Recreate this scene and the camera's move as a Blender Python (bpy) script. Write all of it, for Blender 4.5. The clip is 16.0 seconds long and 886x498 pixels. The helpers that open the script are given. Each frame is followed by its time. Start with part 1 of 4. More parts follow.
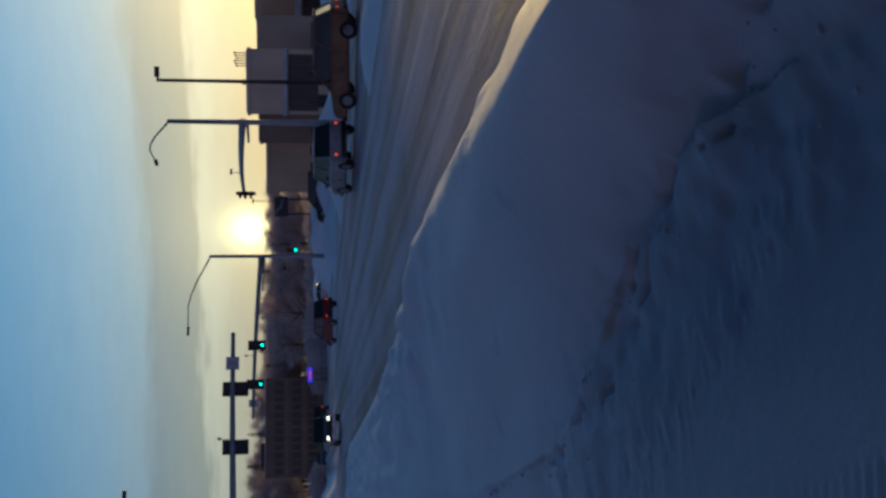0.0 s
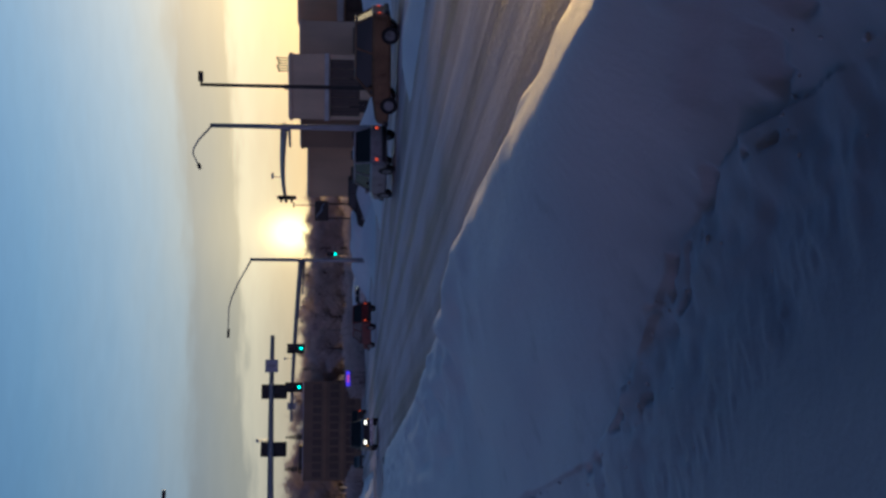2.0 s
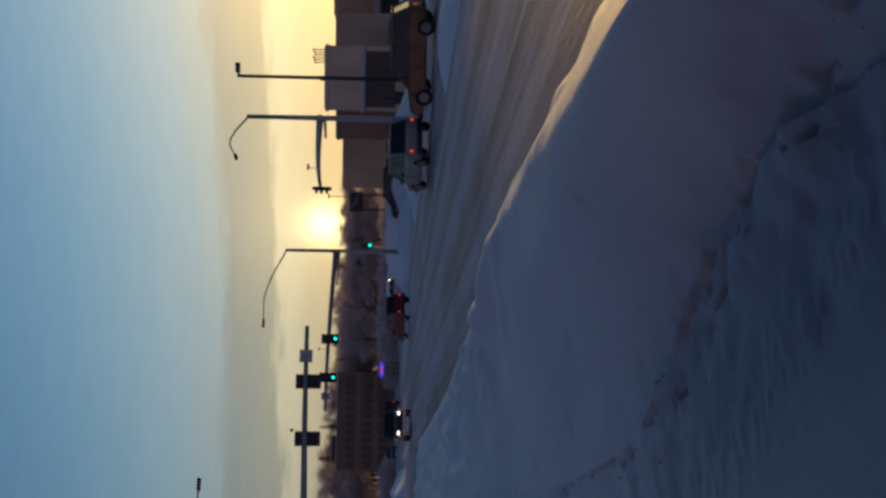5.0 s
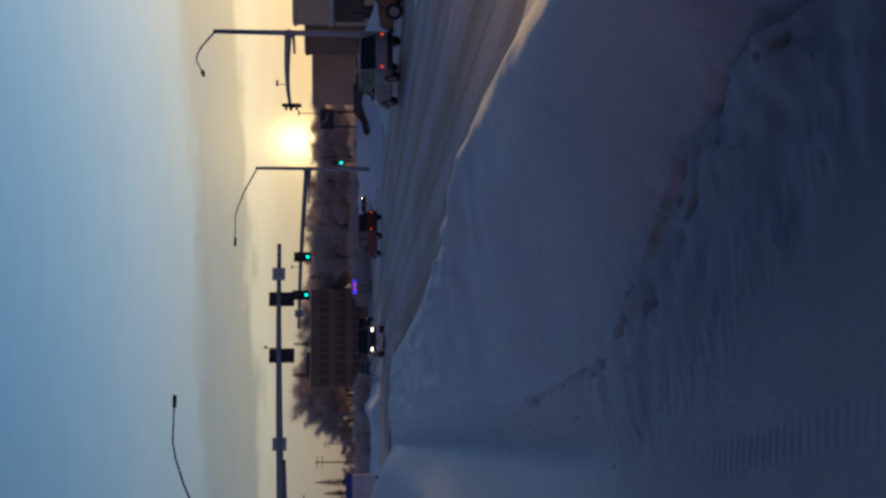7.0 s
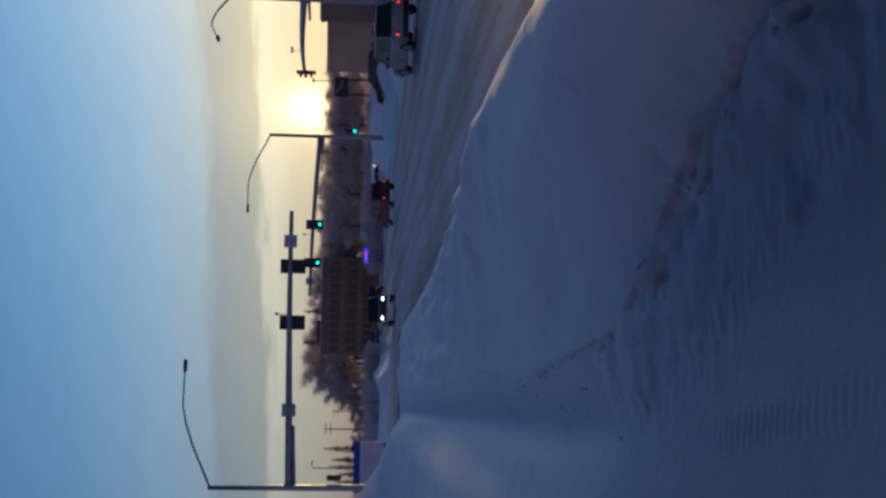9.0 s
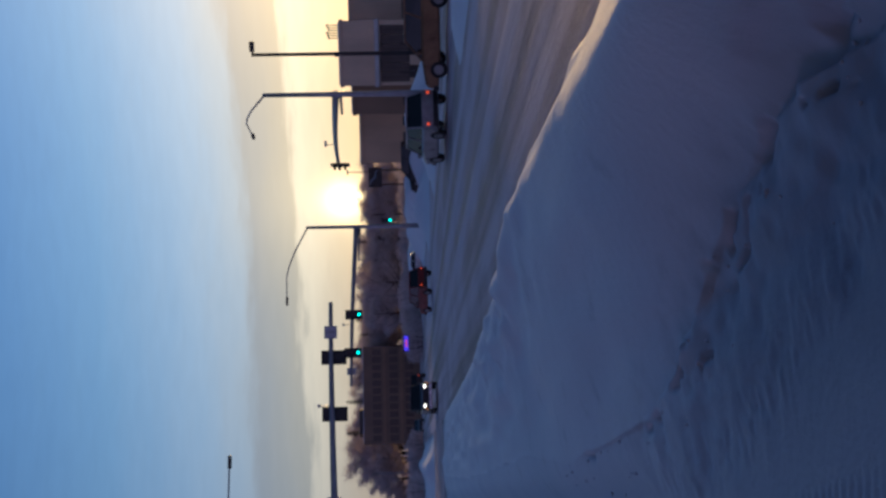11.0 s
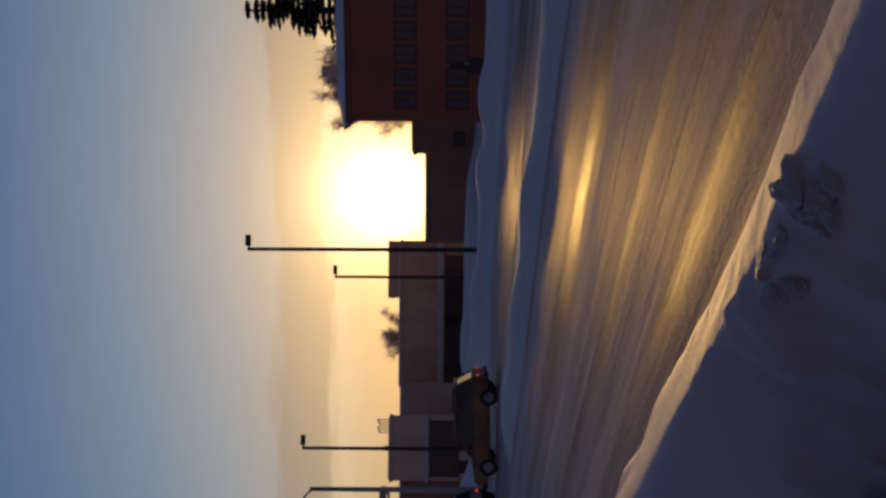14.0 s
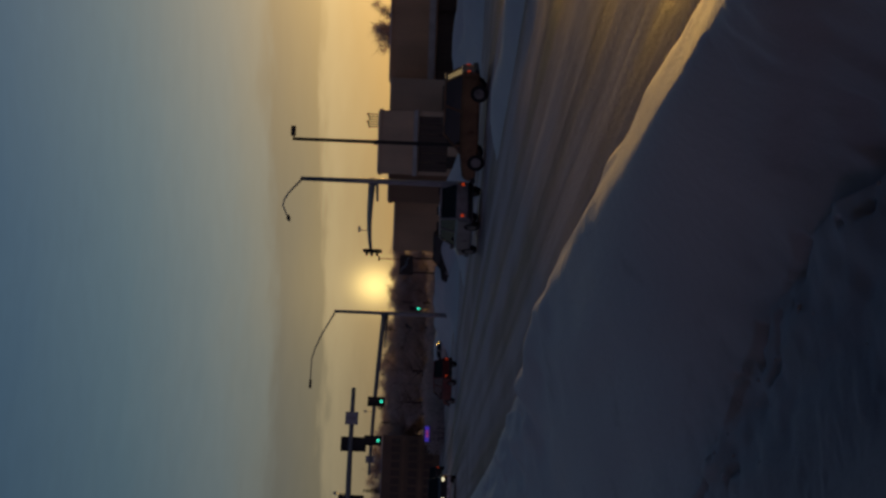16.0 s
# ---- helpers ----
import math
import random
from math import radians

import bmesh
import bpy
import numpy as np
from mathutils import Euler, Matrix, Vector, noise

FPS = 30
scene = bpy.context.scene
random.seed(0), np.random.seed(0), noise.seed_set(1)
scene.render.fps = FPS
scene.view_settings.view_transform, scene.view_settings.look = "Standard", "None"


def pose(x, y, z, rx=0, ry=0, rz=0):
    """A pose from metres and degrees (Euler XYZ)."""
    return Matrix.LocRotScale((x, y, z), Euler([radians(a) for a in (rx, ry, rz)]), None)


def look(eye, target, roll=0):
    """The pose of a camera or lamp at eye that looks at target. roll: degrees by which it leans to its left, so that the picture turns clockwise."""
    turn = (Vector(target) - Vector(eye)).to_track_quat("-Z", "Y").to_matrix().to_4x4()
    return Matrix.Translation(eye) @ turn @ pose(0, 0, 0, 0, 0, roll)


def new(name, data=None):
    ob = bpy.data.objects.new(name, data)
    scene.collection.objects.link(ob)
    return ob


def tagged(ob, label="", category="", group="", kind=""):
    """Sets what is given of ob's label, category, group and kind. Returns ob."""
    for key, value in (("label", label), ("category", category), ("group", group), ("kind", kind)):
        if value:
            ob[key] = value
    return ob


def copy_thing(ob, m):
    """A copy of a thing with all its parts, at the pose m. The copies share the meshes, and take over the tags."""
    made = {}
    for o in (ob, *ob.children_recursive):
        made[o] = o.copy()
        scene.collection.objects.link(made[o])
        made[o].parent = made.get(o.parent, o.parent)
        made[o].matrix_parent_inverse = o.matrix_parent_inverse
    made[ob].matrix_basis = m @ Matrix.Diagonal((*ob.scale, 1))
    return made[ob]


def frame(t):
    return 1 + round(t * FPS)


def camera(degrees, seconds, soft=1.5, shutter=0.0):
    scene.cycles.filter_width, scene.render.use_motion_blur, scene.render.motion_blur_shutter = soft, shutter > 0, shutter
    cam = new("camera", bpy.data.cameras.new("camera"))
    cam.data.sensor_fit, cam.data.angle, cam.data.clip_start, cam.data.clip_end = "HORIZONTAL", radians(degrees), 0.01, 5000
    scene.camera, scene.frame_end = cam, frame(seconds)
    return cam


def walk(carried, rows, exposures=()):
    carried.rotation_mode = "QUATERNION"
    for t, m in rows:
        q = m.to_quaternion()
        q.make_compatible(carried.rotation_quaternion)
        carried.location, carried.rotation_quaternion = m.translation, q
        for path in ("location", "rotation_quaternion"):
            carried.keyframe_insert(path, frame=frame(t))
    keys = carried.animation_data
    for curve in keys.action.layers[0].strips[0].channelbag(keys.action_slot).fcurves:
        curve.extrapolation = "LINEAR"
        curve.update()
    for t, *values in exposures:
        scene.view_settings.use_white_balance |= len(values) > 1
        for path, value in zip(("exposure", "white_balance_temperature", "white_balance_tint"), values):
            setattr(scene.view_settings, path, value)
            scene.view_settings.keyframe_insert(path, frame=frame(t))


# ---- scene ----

# the camera: held upright in one hand, it turns about the body
TURNS = [
    (0.0, 0.36, -7.43, -90.24), (0.5, -0.53, -6.83, -89.92), (1.0, -0.11, -5.76, -90.1),
    (1.5, 0.03, -6.36, -89.09), (2.0, 0.68, -5.18, -89.56), (2.5, 0.99, -4.94, -89.84),
    (3.0, -0.81, -3.46, -90.45), (3.5, -1.43, -0.72, -89.81), (4.0, -0.31, -0.94, -88.52),
    (4.2, 0.04, -1.88, -87.98), (6.3, -0.91, -4.68, -90.8), (6.5, -2.04, -4.35, -90.57),
    (7.0, -4.56, -4.86, -89.89), (7.5, -6.67, -4.49, -89.05), (8.0, -6.32, -4.99, -89.23),
    (8.2, -6.61, -4.74, -89.15), (10.3, -5.35, -3.4, -88.46), (10.5, -4.39, -4.17, -88.58),
    (11.0, -1.38, -2.02, -91.19), (11.5, 0.18, -0.44, -90.11), (12.0, -0.9, -0.79, -91.24),
    (12.2, -3.55, -0.86, -90.3), (12.3, -1.99, -1.07, -90.0), (12.5, 1.95, -1.71, -90.22), (13.0, 12.63, -0.06, -91.09), (13.5, 18.16, 0.76, -90.0),
    (14.0, 21.07, 0.65, -89.75), (14.5, 20.42, 0.62, -89.54), (15.0, 16.73, -0.11, -88.56),
    (15.5, 9.2, -0.04, -87.6), (16.0, 3.8, -0.29, -87.77),
]
EYE, ARM = 1.85, 0.27


def heading(az, el):
    a, e = radians(az), radians(el)
    return Vector((math.sin(a) * math.cos(e), math.cos(a) * math.cos(e), math.sin(e)))


def held(az, el, roll):
    eye = Vector((ARM * math.sin(radians(az)), ARM * (math.cos(radians(az)) - 1), EYE))
    return look(eye, eye + heading(az, el), roll)


EXPOSURES = [
    (0.0, -0.38, 5300, -7), (1.0, -0.33, 5600, 5), (2.0, -0.28, 5650, 2), (2.6, -0.36, 6050, -3), (3.0, -0.38, 6250, -9), (4.0, -0.35, 6300, -9), (6.3, -0.35, 6500, 9), (7.0, -0.35, 6100, 4), (8.0, -0.18, 5650, 2), (10.3, -0.1, 5550, 6), (11.5, -0.05, 5600, 9), (12.5, -0.1, 6000, 2),
    (13.0, -0.2, 6250, 9), (13.5, -0.5, 6400, 14), (14.0, -1.0, 6700, 14), (14.6, -1.0, 6800, 14), (15.5, -1.32, 7400, 0), (16.0, -1.54, 7600, 2),
]
cam = camera(48.0, 16.0, soft=2.8)
walk(cam, [(t, held(az, el, roll)) for t, az, el, roll in TURNS], EXPOSURES)

# ---- sky, sun ----
SUN_AZ, SUN_EL = 24.3, 3.8
DOG_AZ, DOG_EL = 1.55, 3.5


def nodes_of(tree):
    tree.nodes.clear()

    def node(kind, inputs=(), **settings):
        n = tree.nodes.new(kind)
        for key, value in settings.items():
            if key == "operation":
                n.operation = value
            elif key == "data_type":
                n.data_type = value
            elif key == "blend_type":
                n.blend_type = value
        for key, value in dict(inputs).items():
            if isinstance(value, bpy.types.NodeSocket):
                tree.links.new(value, n.inputs[key])
            else:
                n.inputs[key].default_value = value
        return n

    return node


def ramp(tree, fac, stops):
    n = tree.nodes.new("ShaderNodeValToRGB")
    r = n.color_ramp
    while len(r.elements) < len(stops):
        r.elements.new(0.5)
    for e, (at, col) in zip(r.elements, stops):
        e.position = at
        e.color = (*col, 1) if len(col) == 3 else col
    tree.links.new(fac, n.inputs[0])
    return n.outputs["Color"]


def build_world():
    world = bpy.data.worlds.new("winter_sky")
    scene.world = world
    world.use_nodes = True
    tree = world.node_tree
    node = nodes_of(tree)

    def op(kind, a, b=0.0, c=0.0):
        return node("ShaderNodeMath", {0: a, 1: b, 2: c}, operation=kind).outputs[0]

    def mixed(fac, a, b, how="MIX"):
        n = node("ShaderNodeMix", data_type="RGBA", blend_type=how)
        for at, v in ((0, fac), (6, a), (7, b)):
            if isinstance(v, bpy.types.NodeSocket):
                tree.links.new(v, n.inputs[at])
            else:
                n.inputs[at].default_value = v
        return n.outputs[2]

    way = node("ShaderNodeTexCoord").outputs["Generated"]
    way = node("ShaderNodeVectorMath", {0: way}, operation="NORMALIZE").outputs[0]
    xyz = node("ShaderNodeSeparateXYZ", {0: way})
    el = op("MULTIPLY", op("ARCSINE", xyz.outputs["Z"]), 180 / math.pi)
    az = op("MULTIPLY", op("ARCTAN2", xyz.outputs["X"], xyz.outputs["Y"]), 180 / math.pi)
    # soft cloud relief, drawn out along the horizon
    polar = node("ShaderNodeCombineXYZ", {0: op("MULTIPLY", az, 0.06), 1: op("MULTIPLY", el, 0.32)}).outputs[0]
    streaks = node("ShaderNodeTexNoise", {"Vector": polar, "Scale": 2.2, "Detail": 5.0, "Roughness": 0.55}).outputs["Fac"]
    ripple = op("MULTIPLY", op("SUBTRACT", streaks, 0.5), 2.6)
    lift = op("ADD", op("ADD", el, ripple), op("MULTIPLY", op("SUBTRACT", 20.0, az), 0.045))
    lift = op("MINIMUM", op("MAXIMUM", lift, -4.0), 60.0)
    fac = op("POWER", op("MULTIPLY", op("ADD", lift, 4.0), 1 / 64), 0.5)

    def at(deg):
        return ((deg + 4.0) / 64) ** 0.5

    veil = ramp(tree, fac, [
        (at(-3), (0.46, 0.36, 0.24)), (at(2), (0.60, 0.43, 0.27)), (at(5), (0.70, 0.54, 0.37)),
        (at(6.9), (0.94, 0.76, 0.52)), (at(7.4), (0.46, 0.38, 0.28)), (at(9.8), (0.36, 0.33, 0.30)),
        (at(10.6), (0.46, 0.50, 0.52)), (at(13), (0.38, 0.50, 0.61)), (at(18), (0.20, 0.39, 0.59)),
        (at(27), (0.065, 0.22, 0.50)), (at(42), (0.045, 0.080, 0.36)), (at(58), (0.035, 0.045, 0.26))])
    # the sky is brighter and warmer on the sun's side
    sun = heading(SUN_AZ, SUN_EL)
    near = node("ShaderNodeVectorMath", {0: way, 1: tuple(sun)}, operation="DOT_PRODUCT").outputs["Value"]
    side = node("ShaderNodeMapRange", {0: near, 1: 0.25, 2: 0.95, 3: 0.20, 4: 1.0}).outputs[0]
    cool = mixed(node("ShaderNodeMapRange", {0: near, 1: 0.4, 2: 0.95, 3: 1.0, 4: 0.0}).outputs[0], veil, (0.06, 0.14, 0.34, 1))
    wisps = node("ShaderNodeTexNoise", {"Vector": polar, "Scale": 7.0, "Detail": 7.0, "Roughness": 0.6}).outputs["Fac"]
    wisps = node("ShaderNodeMapRange", {0: wisps, 1: 0.3, 2: 0.7, 3: 0.965, 4: 1.035}).outputs[0]
    side = op("MULTIPLY", side, wisps)
    veil = node("ShaderNodeVectorMath", {0: cool, "Scale": side}, operation="SCALE").outputs[0]

    # the rosy belt low in the sky opposite the sun
    opposite = node("ShaderNodeMapRange", {0: near, 1: 0.45, 2: -0.25, 3: 0.0, 4: 1.0}).outputs[0]
    low = op("EXPONENT", op("MULTIPLY", op("POWER", op("DIVIDE", op("MAXIMUM", el, 0.0), 17.0), 2.0), -1.0))
    rosy = node("ShaderNodeVectorMath", {0: (0.44, 0.26, 0.56), "Scale": op("MULTIPLY", opposite, low)}, operation="SCALE").outputs[0]
    veil = node("ShaderNodeVectorMath", {0: veil, 1: rosy}, operation="ADD").outputs[0]

    def glow(gaz, gel, wide, high, strength, colour):
        a = op("DIVIDE", op("SUBTRACT", az, gaz), wide)
        e = op("DIVIDE", op("SUBTRACT", el, gel), high)
        g = op("EXPONENT", op("MULTIPLY", op("ADD", op("MULTIPLY", a, a), op("MULTIPLY", e, e)), -1.0))
        return node("ShaderNodeVectorMath", {0: colour, "Scale": op("MULTIPLY", g, strength)}, operation="SCALE").outputs[0]

    total = veil
    for g in (glow(DOG_AZ, DOG_EL, 1.0, 1.15, 3.4, (1.0, 0.74, 0.30)), glow(DOG_AZ, DOG_EL, 3.6, 4.5, 0.36, (1.0, 0.68, 0.28)),
              glow(SUN_AZ, SUN_EL, 2.1, 2.3, 7.0, (1.0, 0.82, 0.48)), glow(SUN_AZ, SUN_EL + 0.6, 4.0, 4.0, 2.4, (1.0, 0.74, 0.36)),
              glow(SUN_AZ, SUN_EL, 11.0, 7.0, 0.42, (1.0, 0.64, 0.24))):
        total = node("ShaderNodeVectorMath", {0: total, 1: g}, operation="ADD").outputs[0]
    sky = tree.nodes.new("ShaderNodeTexSky")
    sky.sky_type, sky.sun_disc = "NISHITA", False
    sky.sun_elevation, sky.sun_rotation = radians(SUN_EL), radians(SUN_AZ)
    sky.dust_density, sky.ozone_density = 1.5, 2.0
    clear = node("ShaderNodeBackground", {"Color": sky.outputs[0], "Strength": 0.05})
    haze = node("ShaderNodeBackground", {"Color": total, "Strength": 0.85})
    both = node("ShaderNodeAddShader", {0: clear.outputs[0], 1: haze.outputs[0]})
    node("ShaderNodeOutputWorld", {"Surface": both.outputs[0]})


build_world()
lamp = bpy.data.lights.new("sun", "SUN")
lamp.energy, lamp.angle, lamp.color = 2.6, radians(3.2), (1.0, 0.56, 0.15)
sun_ob = new("sun", lamp)
sun_ob.matrix_world = look(heading(SUN_AZ, SUN_EL) * 300, (0, 0, 0))


# ---- materials ----
def material(name, base, rough=0.6, metal=0.0, grain=(8.0, 0.25), stain=(0.6, 0.3), bump=0.15, stretch=(1, 1, 1), emit=None, coord="Object"):
    """A surface with grain and stains at two scales and a fine relief."""
    mat = bpy.data.materials.new(name)
    mat.use_nodes = True
    tree = mat.node_tree
    node = nodes_of(tree)
    out = node("ShaderNodeOutputMaterial")
    b = node("ShaderNodeBsdfPrincipled", {"Roughness": rough, "Metallic": metal})
    tree.links.new(b.outputs[0], out.inputs[0])
    where = node("ShaderNodeTexCoord").outputs[coord]
    where = node("ShaderNodeVectorMath", {0: where, 1: stretch}, operation="MULTIPLY").outputs[0]
    fine = node("ShaderNodeTexNoise", {"Vector": where, "Scale": grain[0], "Detail": 6.0}).outputs["Fac"]
    broad = node("ShaderNodeTexNoise", {"Vector": where, "Scale": stain[0], "Detail": 4.0}).outputs["Fac"]
    lo, hi = 1 - grain[1], 1 + grain[1]
    f = node("ShaderNodeMapRange", {0: fine, 1: 0.3, 2: 0.7, 3: lo, 4: hi}).outputs[0]
    g = node("ShaderNodeMapRange", {0: broad, 1: 0.3, 2: 0.7, 3: 1 - stain[1], 4: 1 + stain[1]}).outputs[0]
    k = node("ShaderNodeMath", {0: f, 1: g}, operation="MULTIPLY").outputs[0]
    col = node("ShaderNodeVectorMath", {0: base, "Scale": k}, operation="SCALE").outputs[0]
    tree.links.new(col, b.inputs["Base Color"])
    r = node("ShaderNodeMapRange", {0: broad, 1: 0.3, 2: 0.7, 3: max(rough - 0.12, 0.03), 4: min(rough + 0.12, 1)}).outputs[0]
    tree.links.new(r, b.inputs["Roughness"])
    if bump:
        n = node("ShaderNodeBump", {"Height": fine, "Strength": bump, "Distance": 0.02})
        tree.links.new(n.outputs[0], b.inputs["Normal"])
    if emit:
        b.inputs["Emission Color"].default_value = (*emit[0], 1)
        b.inputs["Emission Strength"].default_value = emit[1]
    return mat


TH = radians(13.3)
CT, ST = math.cos(TH), math.sin(TH)


def road_xy(s, u):
    """World x, y of a place s metres right of and u metres along the road's line through the camera."""
    return s * CT - u * ST, s * ST + u * CT


def snow_material():
    mat = bpy.data.materials.new("snow")
    mat.use_nodes = True
    tree = mat.node_tree
    node = nodes_of(tree)
    out = node("ShaderNodeOutputMaterial")
    b = node("ShaderNodeBsdfPrincipled", {"Roughness": 0.62})
    b.inputs["Specular IOR Level"].default_value = 0.3
    tree.links.new(b.outputs[0], out.inputs[0])
    where = node("ShaderNodeTexCoord").outputs["Object"]
    broad = node("ShaderNodeTexNoise", {"Vector": where, "Scale": 0.35, "Detail": 5.0}).outputs["Fac"]
    fine = node("ShaderNodeTexNoise", {"Vector": where, "Scale": 14.0, "Detail": 8.0, "Roughness": 0.65}).outputs["Fac"]
    mid = node("ShaderNodeTexNoise", {"Vector": where, "Scale": 2.2, "Detail": 6.0}).outputs["Fac"]
    col = ramp(tree, broad, [(0.3, (0.74, 0.74, 0.81)), (0.55, (0.80, 0.79, 0.85)), (0.75, (0.85, 0.84, 0.88))])
    # the trodden, gritty walk; the near snow's darkness is painted into this colour too
    trod_shade = tree.nodes.new("ShaderNodeAttribute")
    trod_shade.attribute_name = "trod_shade"
    packed = ramp(tree, mid, [(0.3, (0.30, 0.33, 0.41)), (0.55, (0.34, 0.37, 0.45)), (0.75, (0.39, 0.42, 0.49))])
    darkened = node("ShaderNodeMix", data_type="RGBA")
    tree.links.new(trod_shade.outputs["Fac"], darkened.inputs[0])
    tree.links.new(col, darkened.inputs[6])
    tree.links.new(packed, darkened.inputs[7])
    col = darkened.outputs[2]
    grit = tree.nodes.new("ShaderNodeAttribute")
    grit.attribute_name = "grit"
    sandy = node("ShaderNodeMix", data_type="RGBA")
    tree.links.new(grit.outputs["Fac"], sandy.inputs[0])
    tree.links.new(col, sandy.inputs[6])
    sandy.inputs[7].default_value = (0.30, 0.32, 0.37, 1)
    col = sandy.outputs[2]
    dirt = node("ShaderNodeMapRange", {0: mid, 1: 0.6, 2: 0.78, 3: 1.0, 4: 0.82}).outputs[0]
    col = node("ShaderNodeVectorMath", {0: col, "Scale": dirt}, operation="SCALE").outputs[0]
    tree.links.new(col, b.inputs["Base Color"])
    h = node("ShaderNodeMath", {0: mid, 1: 0.7, 2: fine}, operation="MULTIPLY_ADD").outputs[0]
    n = node("ShaderNodeBump", {"Height": h, "Strength": 0.28, "Distance": 0.05})
    tree.links.new(n.outputs[0], b.inputs["Normal"])
    return mat


def road_material():
    """Packed dirty snow over asphalt, with glazed wheel tracks along the road."""
    mat = bpy.data.materials.new("packed_snow_road")
    mat.use_nodes = True
    tree = mat.node_tree
    node = nodes_of(tree)
    out = node("ShaderNodeOutputMaterial")
    b = node("ShaderNodeBsdfPrincipled", {"Specular IOR Level": 0.06})
    tree.links.new(b.outputs[0], out.inputs[0])
    where = node("ShaderNodeTexCoord").outputs["UV"]
    along = node("ShaderNodeVectorMath", {0: where, 1: (1.0, 0.025, 1.0)}, operation="MULTIPLY").outputs[0]
    track = node("ShaderNodeTexNoise", {"Vector": along, "Scale": 0.72, "Detail": 2.5, "Roughness": 0.5}).outputs["Fac"]
    fine = node("ShaderNodeTexNoise", {"Vector": where, "Scale": 9.0, "Detail": 8.0, "Roughness": 0.7}).outputs["Fac"]
    blot = node("ShaderNodeTexNoise", {"Vector": where, "Scale": 0.25, "Detail": 5.0}).outputs["Fac"]
    k = node("ShaderNodeMath", {0: blot, 1: 0.35, 2: track}, operation="MULTIPLY_ADD").outputs[0]
    k = node("ShaderNodeMath", {0: fine, 1: 0.18, 2: k}, operation="MULTIPLY_ADD").outputs[0]
    scrape = node("ShaderNodeTexNoise", {"Vector": along, "Scale": 5.5, "Detail": 4.0, "Roughness": 0.6}).outputs["Fac"]
    k = node("ShaderNodeMath", {0: node("ShaderNodeMath", {0: scrape, 1: 0.5}, operation="SUBTRACT").outputs[0], 1: 0.16, 2: k}, operation="MULTIPLY_ADD").outputs[0]
    col = ramp(tree, k, [(0.58, (0.20, 0.14, 0.135)), (0.67, (0.36, 0.265, 0.265)), (0.745, (0.53, 0.42, 0.44)), (0.86, (0.73, 0.63, 0.67))])
    tree.links.new(col, b.inputs["Base Color"])
    r = node("ShaderNodeMapRange", {0: k, 1: 0.6, 2: 0.9, 3: 0.46, 4: 0.78}).outputs[0]
    tree.links.new(r, b.inputs["Roughness"])
    hh = node("ShaderNodeMath", {0: track, 1: 1.0, 2: fine}, operation="MULTIPLY_ADD").outputs[0]
    hh = node("ShaderNodeMath", {0: scrape, 1: 1.5, 2: hh}, operation="MULTIPLY_ADD").outputs[0]
    n = node("ShaderNodeBump", {"Height": hh, "Strength": 0.5, "Distance": 0.05})
    tree.links.new(n.outputs[0], b.inputs["Normal"])
    return mat


def twig_material(name, a, b_):
    mat = bpy.data.materials.new(name)
    mat.use_nodes = True
    tree = mat.node_tree
    node = nodes_of(tree)
    out = node("ShaderNodeOutputMaterial")
    b = node("ShaderNodeBsdfPrincipled", {"Roughness": 0.85})
    tree.links.new(b.outputs[0], out.inputs[0])
    isl = node("ShaderNodeNewGeometry").outputs["Random Per Island"]
    col = ramp(tree, isl, [(0.0, a), (1.0, b_)])
    tree.links.new(col, b.inputs["Base Color"])
    thin = node("ShaderNodeBsdfTranslucent", {"Color": col})
    both = node("ShaderNodeMixShader", {0: 0.38, 1: b.outputs[0], 2: thin.outputs[0]})
    tree.links.new(both.outputs[0], out.inputs[0])
    return mat


SNOW, ROAD = snow_material(), road_material()
STEEL = material("galvanised_steel", (0.30, 0.31, 0.33), 0.45, 0.7, (20, 0.15), (1.2, 0.2), 0.05)
DARK_STEEL = material("dark_bronze_steel", (0.06, 0.05, 0.045), 0.5, 0.5, (20, 0.2), (1.0, 0.2), 0.05)
BLACK = material("black_housing", (0.02, 0.02, 0.022), 0.5, 0.0, (12, 0.2), (2, 0.2), 0.05)
SIGN_BACK = material("sign_back_aluminium", (0.34, 0.36, 0.40), 0.4, 0.6, (14, 0.15), (2, 0.2), 0.04)
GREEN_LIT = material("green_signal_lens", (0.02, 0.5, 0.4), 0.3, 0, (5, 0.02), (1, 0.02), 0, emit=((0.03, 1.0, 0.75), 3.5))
DARK_LENS = material("unlit_signal_lens", (0.03, 0.012, 0.01), 0.2, 0, (5, 0.1), (1, 0.1), 0)
BARK = material("bark", (0.07, 0.05, 0.04), 0.9, 0, (9, 0.4), (1, 0.3), 0.4)
FROST_TWIG = twig_material("frosted_twigs", (0.52, 0.43, 0.42), (0.74, 0.65, 0.64))
NEEDLES = twig_material("spruce_needles", (0.02, 0.03, 0.022), (0.09, 0.10, 0.085))
TYRE = material("tyre_rubber", (0.02, 0.02, 0.02), 0.85, 0, (30, 0.3), (3, 0.4), 0.2)
RIM = material("dull_rim", (0.25, 0.25, 0.26), 0.4, 0.7, (10, 0.2), (3, 0.3), 0.05)
GLASS = material("dark_car_glass", (0.015, 0.018, 0.022), 0.08, 0, (3, 0.1), (1, 0.1), 0)
HEADLIGHT = material("lit_headlight", (0.9, 0.9, 0.85), 0.2, 0, (3, 0.02), (1, 0.02), 0, emit=((1.0, 0.9, 0.7), 3.2))
